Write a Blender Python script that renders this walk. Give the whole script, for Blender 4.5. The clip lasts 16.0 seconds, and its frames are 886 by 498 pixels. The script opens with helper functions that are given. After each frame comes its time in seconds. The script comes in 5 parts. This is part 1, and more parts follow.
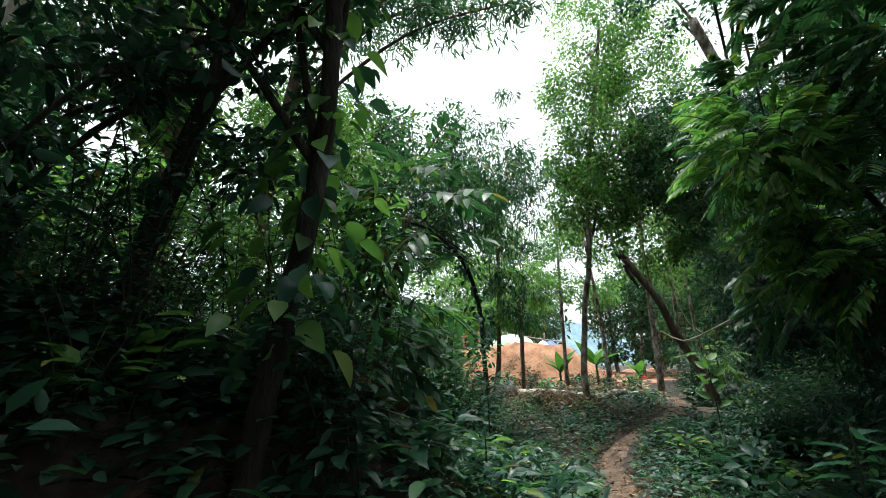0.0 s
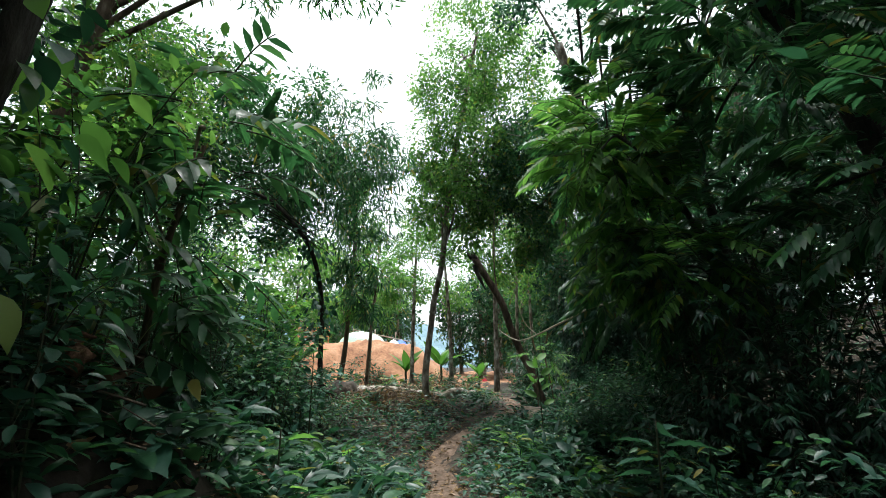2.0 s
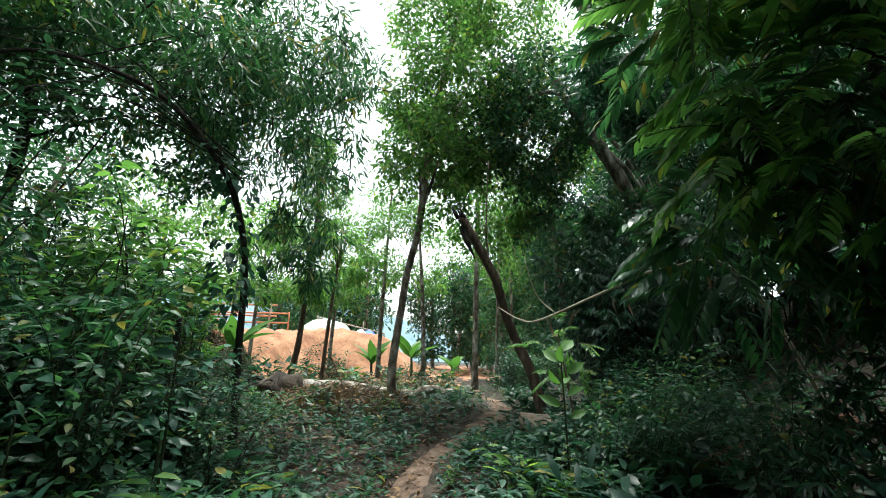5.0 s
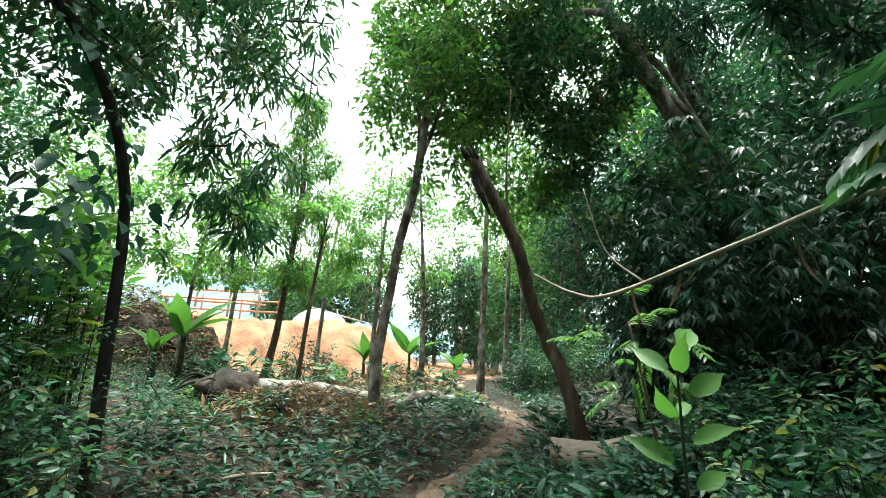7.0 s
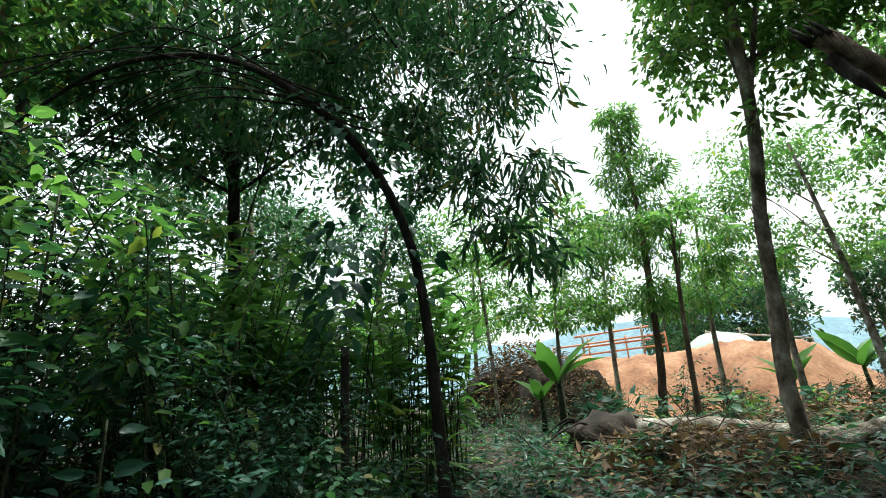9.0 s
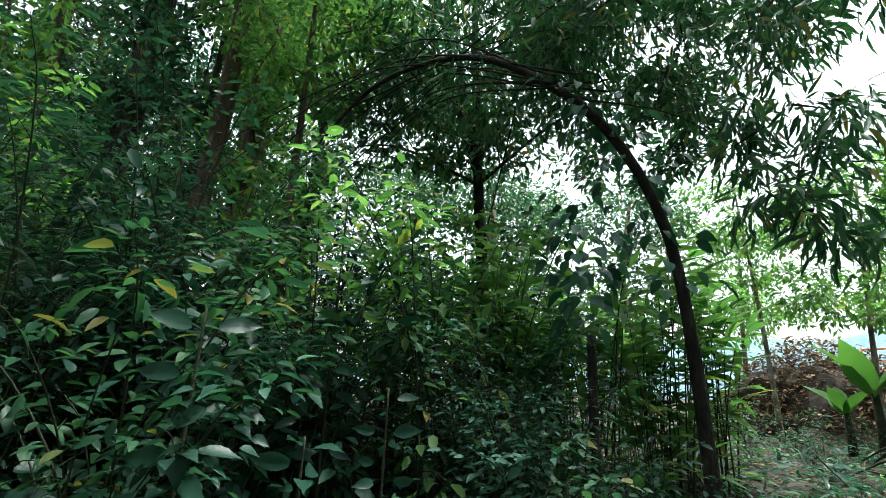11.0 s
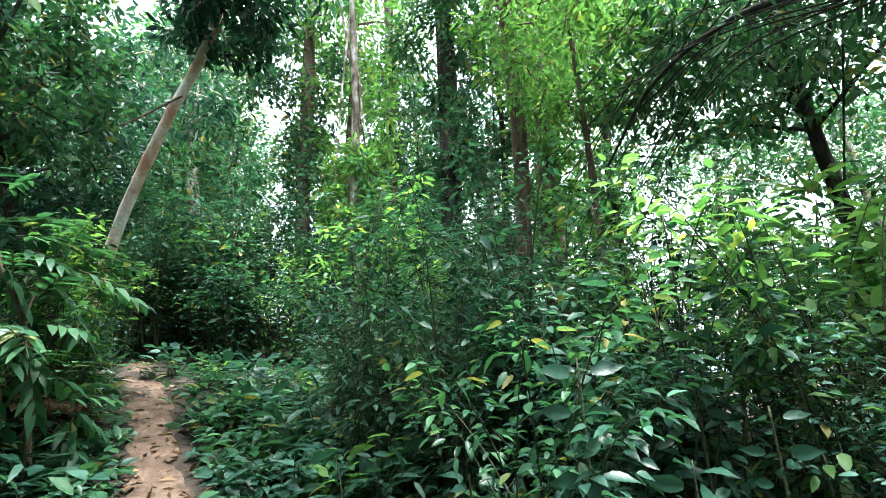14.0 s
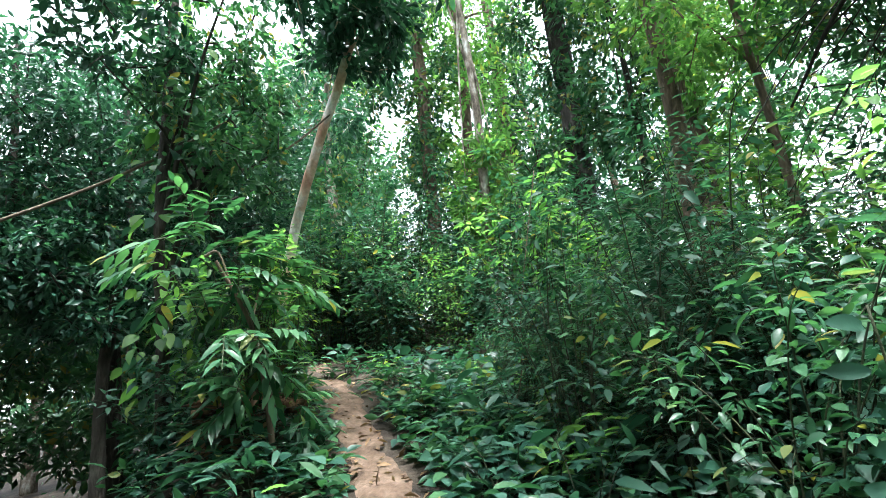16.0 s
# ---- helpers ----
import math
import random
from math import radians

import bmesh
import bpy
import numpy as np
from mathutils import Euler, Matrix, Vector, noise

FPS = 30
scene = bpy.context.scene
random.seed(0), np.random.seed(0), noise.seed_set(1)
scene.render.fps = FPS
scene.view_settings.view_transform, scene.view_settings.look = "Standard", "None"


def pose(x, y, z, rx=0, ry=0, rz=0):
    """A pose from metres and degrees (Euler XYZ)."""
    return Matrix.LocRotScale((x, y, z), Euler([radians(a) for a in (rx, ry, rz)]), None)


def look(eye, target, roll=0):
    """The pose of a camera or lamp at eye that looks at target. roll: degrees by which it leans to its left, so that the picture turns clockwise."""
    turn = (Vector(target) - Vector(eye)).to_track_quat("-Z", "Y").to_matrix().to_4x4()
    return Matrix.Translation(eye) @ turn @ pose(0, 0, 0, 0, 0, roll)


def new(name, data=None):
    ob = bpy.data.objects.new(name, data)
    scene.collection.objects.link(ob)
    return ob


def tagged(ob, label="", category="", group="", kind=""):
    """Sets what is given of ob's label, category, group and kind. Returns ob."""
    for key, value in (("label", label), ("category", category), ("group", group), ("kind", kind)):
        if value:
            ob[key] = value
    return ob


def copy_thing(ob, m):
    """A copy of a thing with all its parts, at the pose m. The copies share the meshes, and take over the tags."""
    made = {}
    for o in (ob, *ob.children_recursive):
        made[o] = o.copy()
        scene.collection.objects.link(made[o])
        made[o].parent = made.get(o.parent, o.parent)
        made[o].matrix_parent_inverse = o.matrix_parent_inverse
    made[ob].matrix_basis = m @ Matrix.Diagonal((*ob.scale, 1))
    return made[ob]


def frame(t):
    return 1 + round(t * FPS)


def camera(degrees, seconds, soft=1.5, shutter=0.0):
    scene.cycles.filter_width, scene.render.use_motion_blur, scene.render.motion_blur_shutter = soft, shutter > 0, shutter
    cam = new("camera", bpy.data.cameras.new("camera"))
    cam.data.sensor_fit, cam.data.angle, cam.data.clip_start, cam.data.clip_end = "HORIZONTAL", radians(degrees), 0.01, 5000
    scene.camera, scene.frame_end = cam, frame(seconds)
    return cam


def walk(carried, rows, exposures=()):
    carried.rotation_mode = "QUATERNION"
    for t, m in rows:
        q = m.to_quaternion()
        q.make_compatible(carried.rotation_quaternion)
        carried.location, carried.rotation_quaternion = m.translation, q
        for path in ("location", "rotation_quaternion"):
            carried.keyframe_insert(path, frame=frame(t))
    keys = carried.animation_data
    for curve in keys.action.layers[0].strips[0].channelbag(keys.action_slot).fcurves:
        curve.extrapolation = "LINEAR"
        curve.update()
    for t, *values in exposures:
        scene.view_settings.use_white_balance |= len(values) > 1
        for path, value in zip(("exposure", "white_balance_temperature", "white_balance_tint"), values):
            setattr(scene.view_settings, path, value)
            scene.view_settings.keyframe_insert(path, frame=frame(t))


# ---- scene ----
cam = camera(85.8, 16.0, soft=0.8)
# seconds, place, yaw, pitch, lean
PATH = [
    (0.0, 0.550, 0.389, 1.675, 6.23, 14.12, -2.09),
    (0.5, 0.548, 0.428, 1.662, 1.51, 13.49, -0.44),
    (1.0, 0.534, 0.473, 1.636, -4.02, 13.61, -0.49),
    (1.5, 0.662, 0.634, 1.590, -8.35, 13.42, -0.99),
    (2.0, 0.813, 0.961, 1.579, -10.47, 13.75, 0.06),
    (2.5, 0.755, 1.424, 1.530, -12.24, 14.33, 1.08),
    (3.0, 0.722, 1.728, 1.505, -14.14, 14.83, 1.36),
    (3.5, 0.822, 2.122, 1.480, -14.82, 15.06, 0.84),
    (4.0, 0.948, 2.447, 1.520, -12.47, 14.41, 1.37),
    (4.2, 0.988, 2.660, 1.515, -11.37, 13.96, 1.51),
    (5.3, 1.360, 3.900, 1.540, -14.50, 13.00, 1.80),
    (6.3, 1.612, 5.063, 1.560, -15.06, 12.30, 2.09),
    (6.5, 1.672, 5.271, 1.560, -14.45, 12.18, 2.36),
    (7.0, 1.877, 5.872, 1.556, -13.01, 12.74, 3.19),
    (7.5, 1.963, 6.391, 1.518, -12.70, 14.39, 2.88),
    (8.0, 2.008, 6.691, 1.541, -5.46, 15.57, 1.34),
    (8.5, 2.149, 6.846, 1.488, 12.18, 16.16, -1.62),
    (9.0, 2.340, 6.878, 1.474, 30.61, 17.71, -4.21),
    (9.5, 2.300, 6.880, 1.500, 45.50, 17.30, -2.50),
    (9.7, 2.280, 6.880, 1.510, 49.60, 16.60, -1.00),
    (10.7, 2.250, 6.900, 1.520, 58.50, 15.90, 2.00),
    (11.8, 2.235, 6.942, 1.534, 65.63, 15.68, 3.33),
    (12.0, 2.209, 6.953, 1.541, 68.01, 15.62, 2.64),
    (12.5, 2.223, 7.099, 1.599, 75.83, 15.24, 1.19),
    (13.0, 2.252, 7.142, 1.612, 84.63, 15.58, -0.07),
    (13.5, 2.462, 6.903, 1.656, 91.75, 15.28, -1.81),
    (14.0, 2.546, 6.763, 1.668, 97.17, 15.71, -2.83),
    (14.5, 2.585, 6.648, 1.676, 100.83, 15.92, -3.12),
    (15.0, 2.618, 6.496, 1.674, 102.93, 15.61, -3.07),
    (15.5, 2.604, 6.261, 1.669, 105.62, 15.47, -4.35),
    (16.0, 2.565, 6.276, 1.623, 111.26, 16.03, -6.11),
]


def aim(x, y, z, yaw, pitch, lean):
    a, b = radians(yaw), radians(pitch)
    way = Vector((-math.sin(a) * math.cos(b), math.cos(a) * math.cos(b), math.sin(b)))
    return look((x, y, z), Vector((x, y, z)) + way, lean)


walk(cam, [(t, aim(*row)) for t, *row in PATH],
     exposures=[(0.0, 1.4, 6350, 3), (4.2, 1.35, 6350, 3), (6.3, 2.3, 6450, -5), (8.0, 1.85, 6450, -4), (9.0, 1.4, 6400, -2), (9.7, 1.4, 6350, -2), (12.0, 2.3, 6100, 5), (13.0, 2.8, 6100, 6), (14.0, 3.2, 6100, 5), (16.0, 3.25, 6100, 4)])

# ---- light: bright overcast ----
world = bpy.data.worlds.new("overcast_sky")
scene.world = world
world.use_nodes = True
wn = world.node_tree.nodes
sky = wn.new("ShaderNodeTexSky")
sky.sky_type = "NISHITA"
sky.sun_disc = False
sky.sun_elevation, sky.sun_rotation = radians(77), radians(27)
sky.dust_density, sky.air_density, sky.ozone_density = 4.0, 1.0, 1.0
pale = wn.new("ShaderNodeHueSaturation")
pale.inputs["Saturation"].default_value = 0.25
pale.inputs["Value"].default_value = 1.0
world.node_tree.links.new(sky.outputs[0], pale.inputs["Color"])
world.node_tree.links.new(pale.outputs[0], wn["Background"].inputs["Color"])
wn["Background"].inputs["Strength"].default_value = 0.15
sun_data = bpy.data.lights.new("sun", "SUN")
sun_data.energy, sun_data.angle, sun_data.color = 2.3, radians(22), (1.0, 0.98, 0.95)
sun = new("sun", sun_data)
sun.matrix_world = look((0, 0, 30), (-3, -6, 0))


# ---- materials ----
def nodes_of(name):
    m = bpy.data.materials.new(name)
    m.use_nodes = True
    n, l = m.node_tree.nodes, m.node_tree.links
    return m, n, l, n["Principled BSDF"]


def noise_at(n, l, scale, detail=4.0, stretch=(1, 1, 1)):
    c = n.new("ShaderNodeTexCoord")
    mp = n.new("ShaderNodeMapping")
    mp.inputs["Scale"].default_value = stretch
    t = n.new("ShaderNodeTexNoise")
    t.inputs["Scale"].default_value, t.inputs["Detail"].default_value = scale, detail
    l.new(c.outputs["Object"], mp.inputs["Vector"])
    l.new(mp.outputs["Vector"], t.inputs["Vector"])
    return t


def ramp(n, l, fac, stops):
    r = n.new("ShaderNodeValToRGB")
    e = r.color_ramp.elements
    while len(e) < len(stops):
        e.new(0.5)
    for i, (p, c) in enumerate(stops):
        e[i].position, e[i].color = p, (*c, 1)
    l.new(fac, r.inputs["Fac"])
    return r


def leaf_material(name, dark, mid, light, yellow=None, gloss=0.34, through_light=0.38):
    """Leaf: every leaf has a tint of its own, a grain, a waxy gloss and light passing through."""
    m, n, l, b = nodes_of(name)
    geo = n.new("ShaderNodeNewGeometry")
    dark, mid, light = [(1.15 * c[0], c[1], 1.45 * c[2]) if c[1] > c[0] else c for c in (dark, mid, light)]
    stops = [(0.0, dark), (0.5, mid), (0.93, light)]
    if yellow:
        stops += [(0.975, yellow)]
    r = ramp(n, l, geo.outputs["Random Per Island"], stops)
    big = noise_at(n, l, 1.3, 2.0)
    mix = n.new("ShaderNodeMix")
    mix.data_type, mix.blend_type = "RGBA", "MULTIPLY"
    mix.inputs["Factor"].default_value = 0.55
    g = ramp(n, l, big.outputs["Fac"], [(0.3, (0.55, 0.6, 0.55)), (0.7, (1.25, 1.2, 1.1))])
    l.new(r.outputs["Color"], mix.inputs["A"])
    l.new(g.outputs["Color"], mix.inputs["B"])
    l.new(mix.outputs["Result"], b.inputs["Base Color"])
    rr = n.new("ShaderNodeMapRange")
    rr.inputs["To Min"].default_value, rr.inputs["To Max"].default_value = gloss - 0.08, gloss + 0.22
    l.new(geo.outputs["Random Per Island"], rr.inputs["Value"])
    l.new(rr.outputs["Result"], b.inputs["Roughness"])
    b.inputs["Specular IOR Level"].default_value = 0.32
    fine = noise_at(n, l, 60.0, 3.0)
    bump = n.new("ShaderNodeBump")
    bump.inputs["Strength"].default_value, bump.inputs["Distance"].default_value = 0.25, 0.004
    l.new(fine.outputs["Fac"], bump.inputs["Height"])
    l.new(bump.outputs["Normal"], b.inputs["Normal"])
    tr = n.new("ShaderNodeBsdfTranslucent")
    warm = n.new("ShaderNodeMix")
    warm.data_type, warm.blend_type = "RGBA", "MULTIPLY"
    warm.inputs["Factor"].default_value = 1.0
    warm.inputs["B"].default_value = (1.3, 1.45, 0.85, 1)
    l.new(mix.outputs["Result"], warm.inputs["A"])
    l.new(warm.outputs["Result"], tr.inputs["Color"])
    ms = n.new("ShaderNodeMixShader")
    ms.inputs["Fac"].default_value = through_light
    l.new(b.outputs["BSDF"], ms.inputs[1])
    l.new(tr.outputs["BSDF"], ms.inputs[2])
    l.new(ms.outputs["Shader"], n["Material Output"].inputs["Surface"])
    return m


def rough_material(name, stops, scale=6.0, stretch=(1, 1, 1), rough=0.9, bump=0.5, fine=40.0, depth=0.02):
    m, n, l, b = nodes_of(name)
    t = noise_at(n, l, scale, 6.0, stretch)
    r = ramp(n, l, t.outputs["Fac"], stops)
    f = noise_at(n, l, fine, 5.0, stretch)
    g = ramp(n, l, f.outputs["Fac"], [(0.3, (0.6, 0.6, 0.6)), (0.7, (1.2, 1.2, 1.2))])
    mix = n.new("ShaderNodeMix")
    mix.data_type, mix.blend_type = "RGBA", "MULTIPLY"
    mix.inputs["Factor"].default_value = 0.7
    l.new(r.outputs["Color"], mix.inputs["A"])
    l.new(g.outputs["Color"], mix.inputs["B"])
    l.new(mix.outputs["Result"], b.inputs["Base Color"])
    b.inputs["Roughness"].default_value = rough
    b.inputs["Specular IOR Level"].default_value = 0.25
    bp = n.new("ShaderNodeBump")
    bp.inputs["Strength"].default_value, bp.inputs["Distance"].default_value = bump, depth
    l.new(f.outputs["Fac"], bp.inputs["Height"])
    l.new(bp.outputs["Normal"], b.inputs["Normal"])
    return m


LEAF_DARK = leaf_material("leaf_dark", (0.011, 0.040, 0.021), (0.019, 0.070, 0.034), (0.034, 0.105, 0.048), gloss=0.30)
LEAF_MID = leaf_material("leaf_mid", (0.019, 0.072, 0.027), (0.034, 0.115, 0.040), (0.062, 0.17, 0.054), (0.20, 0.18, 0.05))
LEAF_BRIGHT = leaf_material("leaf_bright", (0.05, 0.14, 0.030), (0.085, 0.21, 0.045), (0.14, 0.30, 0.065), (0.25, 0.29, 0.07), through_light=0.6)
LEAF_BLUE = leaf_material("leaf_blue", (0.015, 0.060, 0.031), (0.027, 0.095, 0.048), (0.05, 0.145, 0.072), gloss=0.42)
LEAF_BANANA = leaf_material("leaf_banana", (0.05, 0.16, 0.03), (0.075, 0.2, 0.035), (0.10, 0.25, 0.04), gloss=0.4)
LEAF_DRY = leaf_material("leaf_dry", (0.06, 0.035, 0.02), (0.125, 0.075, 0.045), (0.26, 0.17, 0.105), gloss=0.75, through_light=0.15)
BARK_DARK = rough_material("bark_dark", [(0.3, (0.014, 0.012, 0.010)), (0.55, (0.034, 0.029, 0.024)), (0.75, (0.10, 0.09, 0.08))], 9, (1, 1, 0.3), fine=45, bump=0.9, depth=0.03)
BARK_BROWN = rough_material("bark_brown", [(0.3, (0.05, 0.035, 0.025)), (0.55, (0.12, 0.085, 0.06)), (0.75, (0.24, 0.19, 0.15))], 9, (1, 1, 0.3), fine=45, bump=0.9, depth=0.03)
BARK_GREY = rough_material("bark_grey", [(0.36, (0.07, 0.055, 0.042)), (0.5, (0.20, 0.165, 0.13)), (0.6, (0.34, 0.31, 0.27)), (0.66, (0.45, 0.44, 0.40))], 7, (1, 1, 0.5), fine=38, bump=0.9, depth=0.03)
BARK_PALE = rough_material("bark_pale", [(0.34, (0.38, 0.20, 0.13)), (0.48, (0.55, 0.38, 0.29)), (0.6, (0.74, 0.70, 0.66))], 3.2, (1, 1, 0.7), fine=30, bump=0.3)
WOOD_CUT = rough_material("wood_grey", [(0.3, (0.22, 0.17, 0.13)), (0.6, (0.36, 0.29, 0.23)), (0.8, (0.48, 0.42, 0.35))], 4, (0.3, 1, 1), fine=30)
WOOD_ROT = rough_material("wood_rotten", [(0.35, (0.04, 0.02, 0.012)), (0.5, (0.13, 0.065, 0.04)), (0.68, (0.30, 0.19, 0.12))], 11, (1, 1, 1), fine=35, bump=0.9)
STEM = rough_material("stem_green", [(0.3, (0.015, 0.018, 0.01)), (0.7, (0.05, 0.06, 0.028))], 8, fine=50, rough=0.7)
TWIG = rough_material("twig_grey", [(0.3, (0.05, 0.036, 0.026)), (0.7, (0.17, 0.13, 0.10))], 8, fine=50)
SOIL = rough_material("forest_soil", [(0.3, (0.014, 0.011, 0.009)), (0.5, (0.034, 0.026, 0.020)), (0.7, (0.075, 0.058, 0.044))], 3, fine=28, depth=0.03)
TRAIL = rough_material("trail_earth", [(0.3, (0.055, 0.036, 0.025)), (0.5, (0.115, 0.075, 0.053)), (0.72, (0.20, 0.14, 0.105))], 5, fine=26, depth=0.025)
CLAY = rough_material("orange_clay", [(0.3, (0.17, 0.075, 0.04)), (0.5, (0.29, 0.145, 0.08)), (0.7, (0.39, 0.22, 0.135))], 0.9, fine=7, depth=0.05)
# the haze of the distance is mixed into the hill's base colour
HILL_HAZED = rough_material("far_hill", [(0.3, (0.10, 0.17, 0.21)), (0.7, (0.16, 0.24, 0.28))], 0.06, fine=0.5)
TARP_GREEN = rough_material("tarp_green", [(0.3, (0.30, 0.42, 0.34)), (0.7, (0.42, 0.52, 0.44))], 2, fine=20, rough=0.5)
TARP_BLUE = rough_material("tarp_blue", [(0.3, (0.03, 0.10, 0.40)), (0.7, (0.06, 0.16, 0.55))], 2, fine=20, rough=0.5)
TARP_WHITE = rough_material("tarp_white", [(0.3, (0.55, 0.58, 0.6)), (0.7, (0.75, 0.76, 0.76))], 2, fine=20, rough=0.5)
RED_CLOTH = rough_material("red_cloth", [(0.3, (0.45, 0.03, 0.05)), (0.7, (0.6, 0.06, 0.08))], 3, fine=20)
RAIL = rough_material("rail_orange", [(0.3, (0.50, 0.20, 0.11)), (0.7, (0.62, 0.30, 0.18))], 3, fine=20)
POLE_PALE = rough_material("pole_pale", [(0.3, (0.22, 0.18, 0.13)), (0.7, (0.42, 0.36, 0.28))], 4, (1, 1, 0.2), fine=30, rough=0.6)


# ---- geometry helpers ----
def smooth(a, b, v):
    t = np.clip((np.asarray(v, float) - a) / (b - a), 0, 1)
    return t * t * (3 - 2 * t)


def trail_x(y):
    """Middle of the main trail at y."""
    return np.interp(y, [-6, 0, 5, 7, 9.2, 10.8, 11.6, 13.2, 17, 30], [-0.4, 0.5, 1.6, 1.95, 2.3, 3.0, 3.9, 5.0, 5.6, 9.0])


def leg(x, y):
    """Along and across the side trail, which leaves the main one and climbs."""
    dx, dy = np.asarray(x, float) - 2.35, np.asarray(y, float) - 6.35
    return -0.84 * dx - 0.543 * dy, 0.543 * dx - 0.84 * dy


def side_off(x, y):
    """Along the side trail, and across from its middle, which swings to one hand as it climbs."""
    q, v = leg(x, y)
    return q, v - np.interp(q, [0, 3.6, 4.8, 6.4, 9.0], [0, 0.02, 0.2, 0.44, 1.1])


def ground_z(x, y):
    x, y = np.asarray(x, float), np.asarray(y, float)
    q, v = leg(x, y)
    bank = 0.3 * smooth(0.5, 1.0, v) * smooth(2.6, 1.7, v) * smooth(2.2, 3.4, q) * smooth(7.5, 5.5, q) * smooth(0.5, 1.3, trail_x(y) - x)
    z = 0.6 * smooth(8.0, 14.0, y) - 0.4 * smooth(17, 27, y)
    u = x - trail_x(y)
    z = z + 2.6 * smooth(1.3, 8.0, u) * smooth(30, 18, y) + 0.12 * smooth(0.35, 1.3, np.abs(u))
    z = z + np.minimum(0.255 * np.clip(q, 0, None), 2.6) * smooth(2.5, 1.4, v) * smooth(0.45, 1.5, trail_x(y) - x) * (1 - smooth(8, 13, y)) + bank
    z = z + 1.2 * smooth(-5, -14, x) * smooth(12, 6, y)
    z = z + 0.05 * np.sin(1.7 * x + 0.6 * y) * np.sin(1.3 * y - 0.5 * x) + 0.03 * np.sin(4.1 * x) * np.sin(3.7 * y + 1.0)
    return z


def gz(x, y):
    return float(ground_z(x, y))


def mesh_object(name, verts, faces, material, parent=None, label="", flat=False):
    me = bpy.data.meshes.new(name)
    me.from_pydata(np.asarray(verts, float).tolist(), [], np.asarray(faces).tolist() if isinstance(faces, np.ndarray) else faces)
    me.materials.append(material)
    if not flat:
        me.polygons.foreach_set("use_smooth", [True] * len(me.polygons))
    me.update()
    ob = new(name, me)
    if parent is not None:
        ob.parent = parent
    if label:
        ob["label"] = label
    return ob


def empty(name, x=0, y=0, z=0):
    ob = new(name)
    ob.matrix_world = Matrix.Translation((x, y, z))
    return ob


def curve_points(points, steps):
    """A smooth line through the points (Catmull-Rom)."""
    p = np.asarray(points, float)
    p = np.vstack([2 * p[0] - p[1], p, 2 * p[-1] - p[-2]])
    out = []
    for i in range(1, len(p) - 2):
        for t in np.linspace(0, 1, steps, endpoint=False):
            a, b, c, d = p[i - 1:i + 3]
            out.append(0.5 * (2 * b + (c - a) * t + (2 * a - 5 * b + 4 * c - d) * t * t + (3 * b - a - 3 * c + d) * t ** 3))
    out.append(p[-2])
    return np.array(out)


def tube(line, radii, sides=8, rough=0.0, rng=None, cap=True):
    """Vertices and triangles of a tapered tube."""
    line = np.asarray(line, float)
    n = len(line)
    radii = np.interp(np.linspace(0, 1, n), np.linspace(0, 1, len(radii)), radii)
    tan = np.gradient(line, axis=0)
    tan /= np.linalg.norm(tan, axis=1)[:, None] + 1e-9
    ref = np.array([0.31, 0.95, 0.05])
    a = np.cross(tan, ref)
    a /= np.linalg.norm(a, axis=1)[:, None] + 1e-9
    b = np.cross(tan, a)
    ang = np.linspace(0, 2 * np.pi, sides, endpoint=False)
    rr = radii[:, None] * np.ones((1, sides))
    if rough:
        rng = rng or np.random.default_rng(1)
        ph = rng.uniform(0, 6.28, 3)
        rr = rr * (1 + rough * (np.sin(ang * 3 + ph[0]) * 0.5)[None, :] + rough * rng.uniform(-0.6, 0.6, rr.shape))
    v = line[:, None, :] + rr[..., None] * (np.cos(ang)[None, :, None] * a[:, None, :] + np.sin(ang)[None, :, None] * b[:, None, :])
    v = v.reshape(-1, 3)
    i = np.arange(n - 1)[:, None] * sides
    j = np.arange(sides)[None, :]
    k = (j + 1) % sides
    f = np.concatenate([np.stack([i + j, i + k, i + sides + k], -1).reshape(-1, 3), np.stack([i + j, i + sides + k, i + sides + j], -1).reshape(-1, 3)])
    if cap:
        m = len(v)
        v = np.vstack([v, line[0], line[-1]])
        jj = np.arange(sides)
        kk = (jj + 1) % sides
        f = np.concatenate([f, np.stack([np.full(sides, m), kk, jj], -1), np.stack([np.full(sides, m + 1), (n - 1) * sides + jj, (n - 1) * sides + kk], -1)])
    return v, f


def join(parts):
    vs, fs, o = [], [], 0
    for v, f in parts:
        vs.append(v)
        fs.append(f + o)
        o += len(v)
    return np.vstack(vs), np.vstack(fs)


